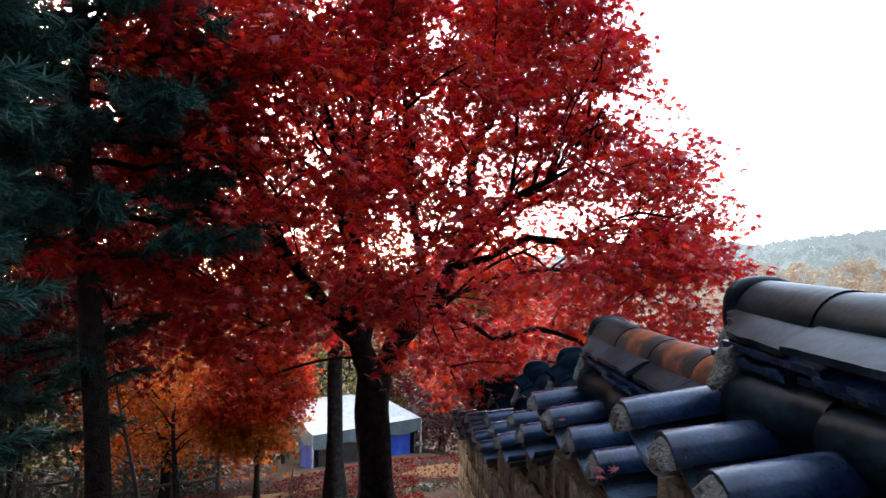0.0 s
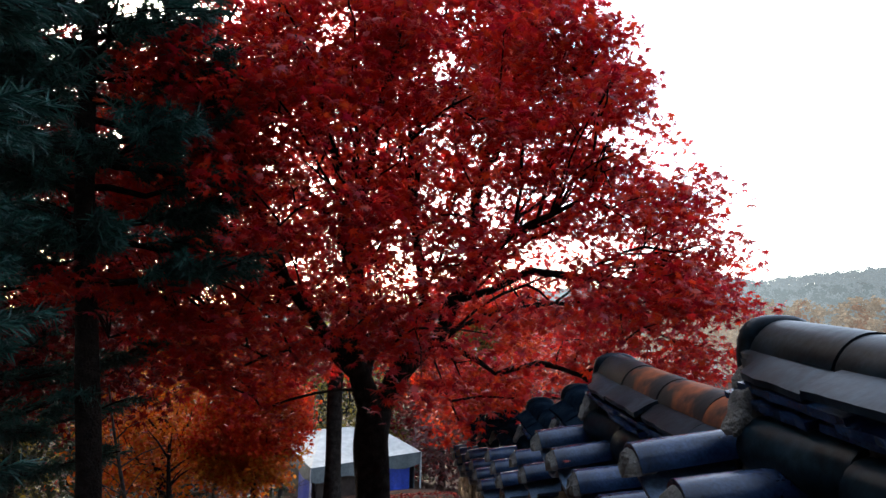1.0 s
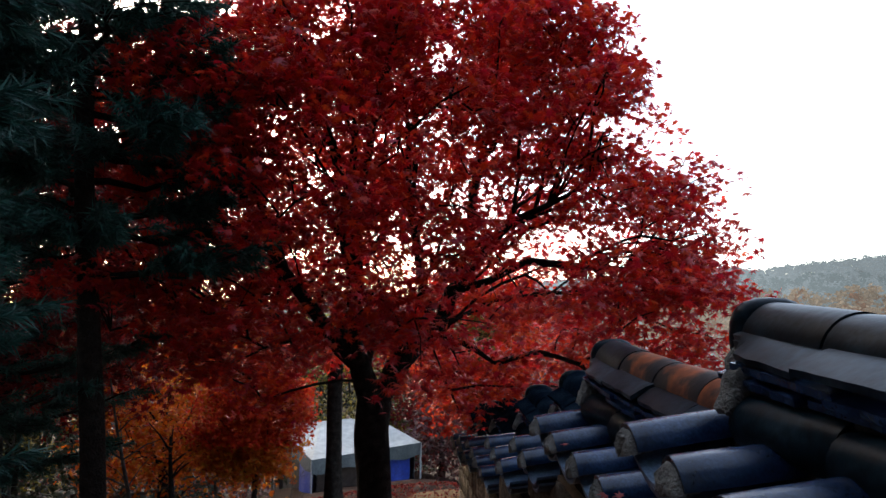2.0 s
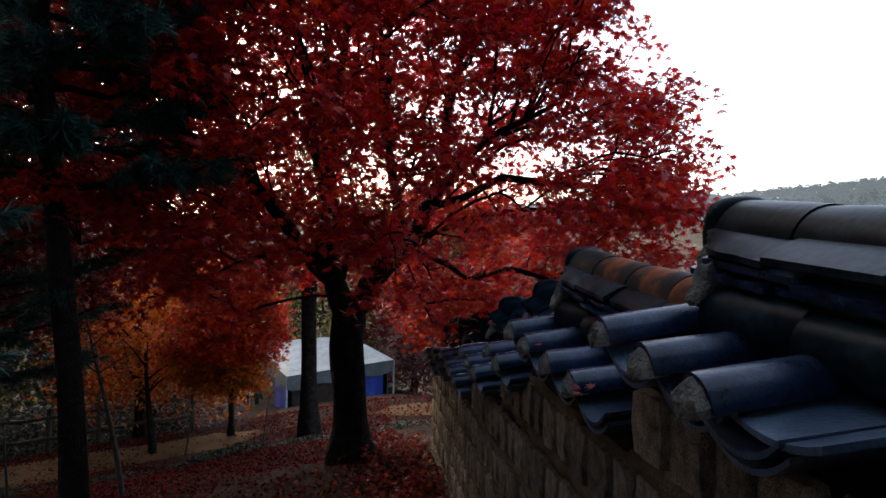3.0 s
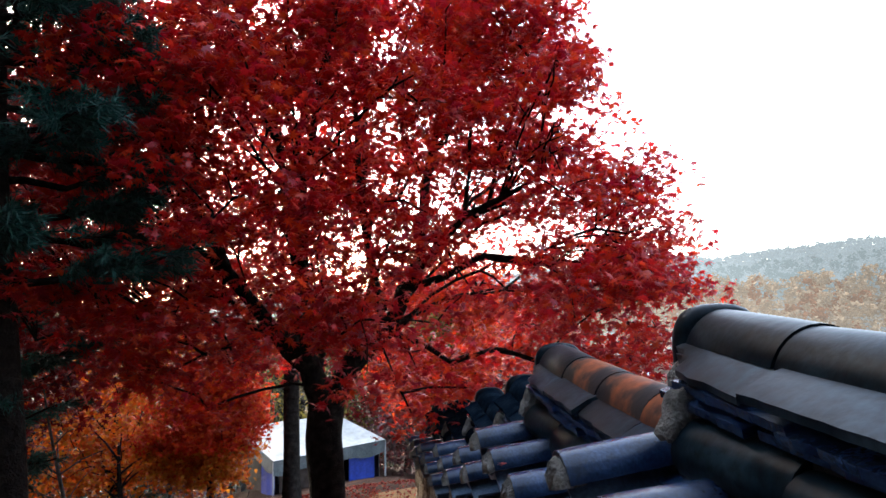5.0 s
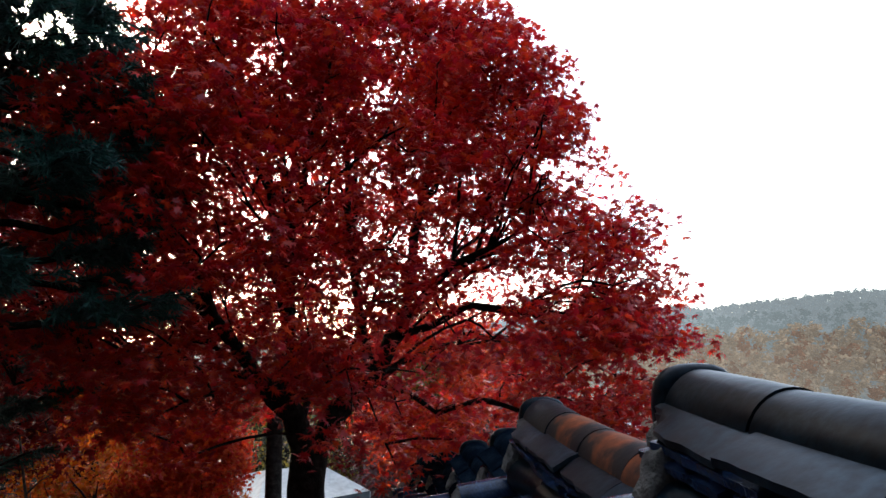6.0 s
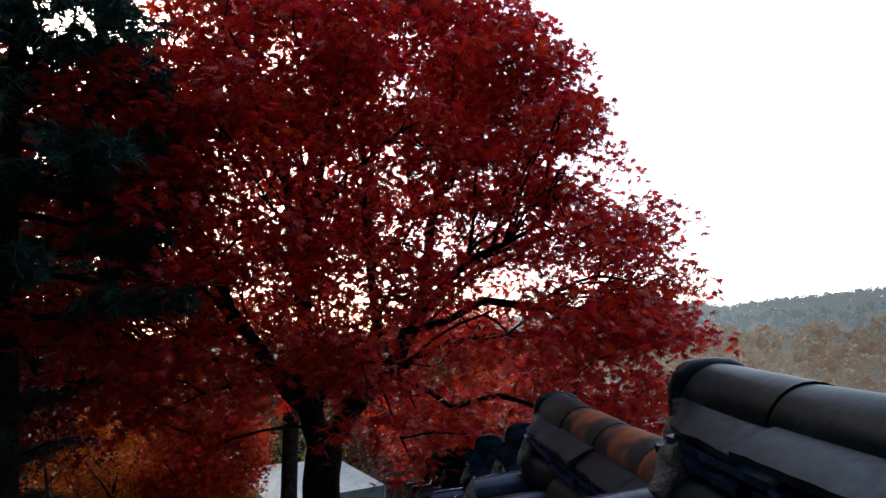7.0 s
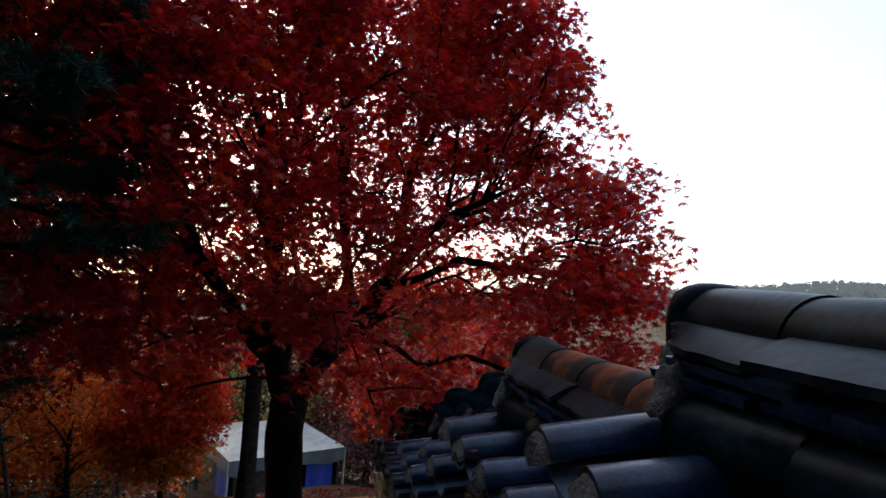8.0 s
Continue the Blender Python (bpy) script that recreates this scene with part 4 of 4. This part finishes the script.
def pine(x, y, height, r, seed, first, branches, reach, lean=0.0, shoots=22, per=40, wide=0.0042):
    g = np.random.default_rng(seed)
    z0 = float(ground_z(x, y))
    tree = thing("pine_tree", pose(x, y, z0), "dark pine with long blue-green needles and bare lower trunk", "tree")
    n = 26
    h = np.linspace(-0.2, height, n)
    pts = np.stack([lean * h + 0.03 * np.sin(h * 1.3), 0.02 * np.cos(h), h], -1)
    ring = tube(pts, r * (1 - 0.75 * np.clip(h, 0, 99) / height) * (1 + 0.35 * np.exp(-np.clip(h, 0, 9) * 4)), 12)
    for i in range(n):
        for j in range(12):
            ring[i, j] += (ring[i, j] - pts[i]) * 0.15 * noise.noise(Vector((j * 1.1, i * 0.8, seed)))
    part("trunk", grid_mesh("trunk", ring, M_BARK_PINE, closed=True), None, tree)
    lines, needles = [], []
    for b in range(branches):
        f = b / branches
        hz = first + (height - first) * f ** 0.85
        a = b * 2.399 + g.normal() * 0.3
        ln_ = reach * (1 - 0.55 * f) * g.uniform(0.7, 1.1)
        out = np.array([math.cos(a), math.sin(a), 0.0])
        q = np.linspace(0, 1, 7)[:, None]
        line = np.array([lean * hz, 0, hz]) + out * ln_ * q + np.array([0, 0, 1.0]) * (-0.10 * q + 0.22 * q * q) * ln_ + g.normal(size=(7, 3)) * 0.02
        lines.append((line, np.linspace(0.026, 0.007, 7) * (1.2 - 0.5 * f), 5))
        for sidek in range(shoots):
            u_ = g.uniform(0.3, 1.0)
            k_ = u_ * 6
            i0 = min(5, int(k_))
            p0 = line[i0] + (line[i0 + 1] - line[i0]) * (k_ - i0)
            sd = np.cross(out, (0, 0, 1)) * (1 if sidek % 2 else -1) * g.uniform(0.4, 1.0) + out * g.uniform(0.4, 1.0) + np.array([0, 0, g.uniform(0.0, 0.4)])
            sl = g.uniform(0.15, 0.5) * (1.15 - 0.5 * u_)
            p1 = p0 + sd * sl
            lines.append((np.stack([p0, (p0 + p1) / 2 + (0, 0, 0.02), p1]), np.array([0.007, 0.005, 0.003]), 4))
            dn = sd / np.linalg.norm(sd)
            for tfrac in (0.45, 0.75, 1.0):
                needles.append(tuft_points(g, p0 + (p1 - p0) * tfrac + g.normal(size=3) * 0.03, dn, per, 0.11, wide))
    for line_ in lines:
        if line_[2] == 5:
            part("branch", tubes_mesh("branch", [line_], M_BARK_PINE), None, tree)
    tagged(part("twig", tubes_mesh("twig", [l for l in lines if l[2] == 4], M_BARK_PINE), None, tree), kind="stuff")
    nd = np.concatenate(needles)
    tagged(part("foliage", poly_mesh("foliage", nd.reshape(-1, 3), np.arange(len(nd) * 3).reshape(-1, 3), M_NEEDLE), None, tree), kind="stuff")
    return tree


pine(-1.74, 5.0, 7.6, 0.095, 5, 2.6, 90, 1.12, -0.06)
pine(-3.9, 6.0, 8.0, 0.11, 6, 1.3, 84, 2.2, 0.0)
pine(-2.6, 2.9, 6.6, 0.12, 9, 1.5, 66, 1.5, 0.0)
pine(-5.8, 8.4, 9.0, 0.12, 10, 2.0, 70, 2.5, 0.0, 16, 30, 0.006)
# unseen pines added beside and behind the viewpoint to screen off skylight
for k, (x, y) in enumerate(((-4.6, 0.6), (-3.6, -2.2), (-1.2, -4.2), (-6.2, 3.4), (-7.0, -1.0), (1.2, -6.0), (-2.3, -1.4), (0.1, -2.9), (-5.6, 1.9))):
    pine(x, y, 8.5 + 0.4 * (k % 3), 0.12, 30 + k, 2.2, 54, 2.5, 0.0, 12, 14, 0.026)
# three more unseen pines, added at the right to darken the roof tiles
for k, (x, y) in enumerate([(2.6, -3.2), (5.0, -1.8), (6.6, 0.2)]):
    pine(x, y, 8.6 + 0.5 * k, 0.13, 60 + k, 2.4, 64, 2.5, 0.0, 13, 14, 0.028)

# wood on the slope below, tree by tree
WOOD = [(-4.5, 17.0, 0.9, M_LEAF_ORANGE, "orange"), (-7.5, 18.5, 1.4, M_LEAF_GREEN, "dark green"), (-10.5, 17.0, 1.6, M_LEAF_YELLOW, "yellowing"), (-13.0, 20.0, 2.2, M_LEAF_GREEN, "dark green"),
        (-9.5, 22.5, 1.6, M_LEAF_DUSK, "russet"), (-6.0, 24.5, 1.2, M_LEAF_GREEN, "dark green"), (-16.0, 23.0, 2.5, M_LEAF_DUSK, "russet"), (-12.5, 26.5, 2.0, M_LEAF_YELLOW, "yellowing"),
        (3.6, 24.0, 0.7, M_LEAF_DUSK, "russet"), (0.8, 31.0, 0.9, M_LEAF_GREEN, "dark green"), (-3.0, 34.0, 1.5, M_LEAF_YELLOW, "yellowing"), (7.5, 29.0, 0.6, M_LEAF_DUSK, "russet")]
for k, (x, y, top, mat, tone) in enumerate(WOOD):
    top = top + (1.0 if x < -4 else 0.0)
    z0 = float(ground_z(x, y))
    hh = top - z0
    r = 1.9 + 0.25 * (k % 3)
    small_tree("wood_tree", tone + " tree in the dense wood below the wall", x, y, hh * 0.45, [(z0 + 0.3, x - r * 0.9, x + r * 0.9), (z0 + hh * 0.4, x - r * 1.15, x + r * 1.15), (z0 + hh * 0.8, x - r * 0.9, x + r * 0.9), (top, x - r * 0.35, x + r * 0.35)],
               1.6, mat, 60 + k, 150, 32, 0.11, (0.10, 0.16), 0.0, OVAL, spread=(0.55, 0.3), group="wood below the wall")

# ---- tent below ----
tn, tr_, tb, tl_ = (np.array(v) for v in ((-1.92, 20.8, -2.50), (1.45, 23.03, -2.40), (-0.44, 28.3, -2.28), (-3.81, 26.07, -2.38)))   # eave corners
ta, tb2 = np.array((-1.95, 24.2, -1.87)), np.array((-0.10, 24.2, -1.75))                                                                # ridge ends
tent = thing("canvas_tent", pose(float(tn[0]), float(tn[1]), float(ground_z(tn[0], tn[1]))), "low tent shelter with pale grey canvas roof and blue tarpaulin sides", "tent")
T0 = np.array(tent.location)


def sheet(a, b, c, d_, n=10, bulge=0.0):
    s_, t_ = np.meshgrid(np.linspace(0, 1, n), np.linspace(0, 1, n), indexing="ij")
    s_, t_ = s_[..., None], t_[..., None]
    p = (1 - s_) * ((1 - t_) * a + t_ * b) + s_ * ((1 - t_) * d_ + t_ * c)
    p = p + np.array([0, 0, -1.0]) * bulge * (4 * s_ * (1 - s_)) * (4 * t_ * (1 - t_))
    return p


def thick_sheet(name, pts, mat, parent, depth=0.02, label=""):
    top = grid_mesh(name, pts - T0, mat)
    bm = bmesh.new()
    bm.from_mesh(top)
    bmesh.ops.solidify(bm, geom=bm.faces[:], thickness=depth)
    return part(name, bm, mat, parent, label, None, True)


for a, b, c, e in ((tn, tr_, tb2, ta), (tr_, tb, tb2, tb2), (tb, tl_, ta, tb2), (tl_, tn, ta, ta)):
    thick_sheet("roof_panel", sheet(a, b, c, e, 10, 0.07), M_CANVAS, tent)
for a, b in ((tn, tr_), (tr_, tb), (tb, tl_), (tl_, tn)):
    p = sheet(a + (0, 0, 0.0), b + (0, 0, 0.0), b - (0, 0, 0.42), a - (0, 0, 0.42), 14)
    p[..., 2] -= 0.05 * np.sin(np.linspace(0, 17, 14))[None] * np.linspace(0, 1, 14)[:, None]
    p[..., 1] -= 0.02 + 0.04 * np.sin(np.linspace(0, 23, 14))[None] * np.linspace(0, 1, 14)[:, None]
    thick_sheet("valance", p, M_VALANCE, tent, 0.012)


def wall_sheet(name, a, b, f0, f1, mat, top=0.4, label="", inset=0.08):
    p0, p1 = a + (b - a) * f0, a + (b - a) * f1
    mid = (tn + tr_ + tb + tl_) / 4
    p0, p1 = p0 + (mid - p0) * inset, p1 + (mid - p1) * inset
    g0, g1 = float(ground_z(p0[0], p0[1])) - 0.1, float(ground_z(p1[0], p1[1])) - 0.1
    q = sheet(p0 - (0, 0, top * 0.7), p1 - (0, 0, top * 0.7), np.array((p1[0], p1[1], g1)), np.array((p0[0], p0[1], g0)), 9)
    q[..., 1] += 0.05 * np.sin(np.linspace(0, 11, 9))[None]
    thick_sheet(name, q, mat, tent, 0.02, label)


wall_sheet("side_sheet", tn, tr_, 0.68, 0.95, M_BLUE, label="blue tarpaulin side")
wall_sheet("side_sheet", tn, tr_, 0.0, 0.6, M_DARKWALL, label="dark boarded side", inset=0.14)
wall_sheet("side_sheet", tl_, tn, 0.66, 0.98, M_BLUE, label="blue tarpaulin side", inset=0.06)
wall_sheet("side_sheet", tl_, tn, 0.0, 0.98, M_DARKWALL, label="dark boarded side", inset=0.14)
wall_sheet("side_sheet", tr_, tb, 0.0, 1.0, M_VALANCE)
wall_sheet("side_sheet", tb, tl_, 0.0, 1.0, M_VALANCE)
for c in (tn, tr_, tb, tl_, (tn + tr_) / 2):
    g0 = float(ground_z(c[0], c[1]))
    part("pole", tubes_mesh("pole", [(np.array([(c[0], c[1], g0 - 0.1), (c[0], c[1], (g0 + c[2]) / 2), (c[0], c[1], c[2] - 0.03)]) - T0, np.full(3, 0.03), 8)], M_POLE), None, tent, "grey metal pole")

# ---- fence along the far side of the path ----
fence = thing("rail_fence", pose(-9, 11, float(ground_z(-9, 11))), "low weathered wooden rail fence beside the path", "fence")
F0 = np.array(fence.location)
fu = np.linspace(0.05, 0.48, 9)
posts = []
for uu in fu:
    x_, y_ = path_line(uu)
    y_ += 1.2
    z_ = float(ground_z(x_, y_))
    posts.append((x_, y_, z_))
    part("post", tubes_mesh("post", [(np.array([(x_, y_, z_ - 0.2), (x_, y_, z_ + 0.4), (x_ + 0.02, y_, z_ + 0.75)]) - F0, np.array([0.05, 0.048, 0.042]), 7)], M_RAIL), None, fence)
for a, b in zip(posts, posts[1:]):
    for hz in (0.28, 0.62):
        pa, pb = np.array(a) + (0, -0.04, hz), np.array(b) + (0, -0.04, hz)
        part("rail", tubes_mesh("rail", [(np.array([pa, (pa + pb) / 2 - (0, 0, 0.02), pb]) - F0, np.array([0.034, 0.032, 0.034]), 6)], M_RAIL), None, fence)


# ---- bare saplings ----
def sapling(x, y, height, lean, seed, r=0.03, mat=None):
    g = np.random.default_rng(seed)
    z0 = float(ground_z(x, y))
    t = thing("sapling", pose(x, y, z0), "thin bare sapling with a leaning grey stem", "sapling", "bare saplings on the slope")
    h = np.linspace(-0.1, height, 9)
    main = np.stack([lean * h + 0.03 * np.sin(2 * h + seed), 0.03 * np.sin(h * 1.7), h], -1)
    part("stem", tubes_mesh("stem", [(main, r * (1 - 0.75 * np.clip(h, 0, 9) / height), 7)], mat or M_BARK_GREY), None, t)
    br = []
    for i in range(9):
        k = g.integers(3, 8)
        a = g.uniform(0, 6.28)
        e = main[k] + np.array([math.cos(a) * 0.5, math.sin(a) * 0.4, g.uniform(0.2, 0.6)]) * g.uniform(0.4, 1)
        br.append((np.stack([main[k], (main[k] + e) / 2 + (0, 0, 0.03), e]), np.array([r * 0.3, r * 0.2, r * 0.1]), 4))
    tagged(part("twig", tubes_mesh("twig", br, mat or M_BARK_GREY), None, t), kind="stuff")


sapling(-2.25, 7.4, 2.1, -0.17, 1, 0.032)
sapling(-3.05, 11.2, 1.6, -0.05, 2, 0.07, M_BARK)
sapling(-3.0, 6.3, 1.3, -0.22, 3, 0.025)
sapling(-2.6, 6.0, 1.0, -0.1, 4, 0.016)
sapling(-1.3, 11.3, 0.9, 0.05, 5, 0.014)
sapling(-2.5, 11.0, 0.9, 0.12, 7, 0.014)
sapling(-4.2, 8.6, 1.9, 0.04, 8, 0.03)

# ---- undergrowth and leaf litter ----
rng = np.random.default_rng(77)


def undergrowth(name, label, xs, ys, height, leaf, mat, shape=OVAL):
    c = np.stack([xs, ys, ground_z(xs, ys) + height], -1)
    ob = new(name, leaves_mesh(name, c, rng.uniform(leaf[0], leaf[1], len(c)), rng, mat, shape, 0.4, 0.1))
    tagged(ob, label, "undergrowth", kind="stuff")


n = 9000
uu = rng.random(n)
bx, by = path_line(uu)
bump_h = 0.13 * np.clip(np.sin(uu * 60) * 0.5 + np.sin(uu * 23 + 1) * 0.5 + 0.4, 0.05, 1)
undergrowth("bank_shrubs", "low dark green shrubs along the edge of the path", bx, by - 1.05 - 0.3 * np.abs(rng.normal(size=n)), rng.random(n) * bump_h, (0.03, 0.06), M_LEAF_GREEN)
n = 7000
uu = rng.random(n) * 0.46
bx, by = path_line(uu)
undergrowth("thicket", "dark tangled thicket of shrubs beyond the fence", bx, by + 1.7 + 1.6 * rng.random(n), rng.random(n) * (0.35 + 0.6 * np.abs(np.sin(uu * 40))), (0.05, 0.09), M_LEAF_GREEN)
n = 2200
undergrowth("thicket_red", "russet shrubs beyond the fence", -9 + 7 * rng.random(n), 12.8 + 1.6 * rng.random(n), rng.random(n) * 0.8, (0.05, 0.08), M_LEAF_DUSK)
n = 3200
yy = -0.5 + 8.2 * rng.random(n)
undergrowth("wall_foot_plants", "reddening low plants heaped with leaves at the wall's foot", 0.80 - 0.34 * np.abs(rng.normal(size=n)) + 0.02 * (yy - 2), yy, rng.random(n) ** 1.5 * 0.22, (0.03, 0.05), M_LITTER_RED, STAR)
n = 85000
lx = 0.8 - 6.6 * rng.random(n) ** 1.15
ly = -2.5 + 17.5 * rng.random(n)
ok = (ly < 12.5) | (lx > -1.8)
ok &= (np.sin(1.9 * lx + 0.8 * ly) + np.sin(1.1 * ly - 1.3 * lx + 2) + 0.9 * rng.normal(size=n)) > -0.9
undergrowth("leaf_litter", "fallen red and tan maple leaves over the slope", lx[ok], ly[ok], 0.006 + 0.02 * rng.random(ok.sum()), (0.022, 0.040), M_LITTER, OVAL)

n = 2600
lx, ly = -1.6 + 3.4 * rng.random(n), 11.8 + 4.6 * rng.random(n)
undergrowth("leaf_litter", "thin scatter of fallen leaves where the path passes the great maple", lx, ly, 0.03 + 0.02 * rng.random(n), (0.03, 0.05), M_LITTER, OVAL)

# ---- far valley and hills ----
HILL_Y, HILL_DEPTH, HILL_BASE = 430.0, 190.0, -30.0
SKYLINE = [(-500, 5), (-100, 17), (60, 23), (200, 35), (300, 45), (330, 47), (345, 43), (380, 49), (430, 55), (520, 67), (700, 71), (1000, 57)]


def hill_point(x, q):
    """A place on the far hillside; q: 0 at its foot, 1 at the skyline."""
    top = np.interp(x, [a for a, _ in SKYLINE], [b for _, b in SKYLINE])
    return HILL_Y + HILL_DEPTH * q, HILL_BASE + (top - HILL_BASE) * np.sin(q * math.pi / 2) ** 0.9


xs = np.concatenate([np.linspace(-600, 40, 60), np.arange(45, 760, 5.0), np.linspace(765, 1100, 40)])
rows = []
for q in np.linspace(0, 1, 40):
    y_, z_ = hill_point(xs, q)
    rise = np.array([noise.noise(Vector((x_ / 45.0, y_ / 45.0, 0))) for x_ in xs])
    rows.append(np.stack([xs, np.full_like(xs, y_), z_ + 3.0 * rise], -1))
rows.append(rows[-1] + np.array([0, 60, -90.0]))
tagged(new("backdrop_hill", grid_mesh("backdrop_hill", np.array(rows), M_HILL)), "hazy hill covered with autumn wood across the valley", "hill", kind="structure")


def far_wood(name, label, seed, count, q0, q1, height, mat, clumps, trunks=False):
    """Crowns of many leafy clumps over a band of the hillside."""
    g = np.random.default_rng(seed)
    x_ = g.uniform(70, 640, count)
    q = q0 + (q1 - q0) * g.random(count)
    y_, z_ = hill_point(x_, q)
    h = g.uniform(height[0], height[1], count)
    r = h * g.uniform(0.26, 0.42, count)
    d_ = g.normal(size=(count, clumps, 3))
    d_ = d_ / np.linalg.norm(d_, axis=2)[..., None] * g.random((count, clumps, 1)) ** 0.4
    c = np.stack([x_, y_, z_ + 0.6 * h], -1)[:, None] + d_ * np.stack([r, r, 0.44 * h], -1)[:, None]
    c = c.reshape(-1, 3)
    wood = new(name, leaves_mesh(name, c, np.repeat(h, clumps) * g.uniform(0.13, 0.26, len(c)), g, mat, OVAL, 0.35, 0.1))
    tagged(wood, label, "wood", kind="stuff")
    if trunks:
        lines = [(np.array([(a, b - 2, e - 0.5), (a + 0.3, b - 2, e + 0.85 * k)]), np.array([0.28, 0.12]), 4) for a, b, e, k in zip(x_[::3], y_[::3], z_[::3], h[::3])]
        stems = new("far_trunks", tubes_mesh("far_trunks", lines, M_FAR_TRUNK))
        tagged(stems, "pale thin trunks at the foot of the far wood", "wood", kind="stuff")


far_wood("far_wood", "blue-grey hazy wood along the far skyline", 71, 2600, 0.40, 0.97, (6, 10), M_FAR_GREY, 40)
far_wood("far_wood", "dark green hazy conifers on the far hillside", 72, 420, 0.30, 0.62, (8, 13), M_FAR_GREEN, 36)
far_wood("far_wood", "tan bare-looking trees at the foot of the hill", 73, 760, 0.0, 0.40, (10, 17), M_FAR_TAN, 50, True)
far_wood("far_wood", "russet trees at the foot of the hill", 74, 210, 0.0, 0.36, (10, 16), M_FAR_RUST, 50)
x, y = 112.0, 268.0
shed = thing("long_shed", pose(x, y, float(ground_z(x, y)), 0, 0, -20), "long pale-roofed shed in the valley field", "shed")
part("body", box_bm(-11, 11, -3, 3, -0.5, 2.6), M_WHITE, shed)
bm = bmesh.new()
vs = [bm.verts.new(v) for v in ((-11.4, -3.4, 2.6), (11.4, -3.4, 2.6), (11.4, 0, 4.0), (-11.4, 0, 4.0), (-11.4, 3.4, 2.6), (11.4, 3.4, 2.6))]
for f in ((0, 1, 2, 3), (3, 2, 5, 4), (0, 3, 4), (1, 5, 2), (0, 4, 5, 1)):
    bm.faces.new([vs[i] for i in f])
part("roof", bm, M_WHITE, shed)

# stones of the wall, course by course
build_stones()

# a few maple leaves blown onto the roof
g = np.random.default_rng(15)
for x, y, z in ((0.72, 1.86, 1.268), (0.75, 1.83, 1.272), (0.76, 2.36, 1.30), (0.70, 1.80, 1.265)):
    one = new("fallen_leaf", leaves_mesh("fallen_leaf", np.zeros((1, 3)), [0.024], g, M_LITTER_RED, MAPLE, 0.8))
    one.matrix_basis = pose(x, y, z, 0, -10, 50 * y)
    tagged(one, "curled red maple leaf lying on the roof tiles", "leaf", "leaves on the roof")
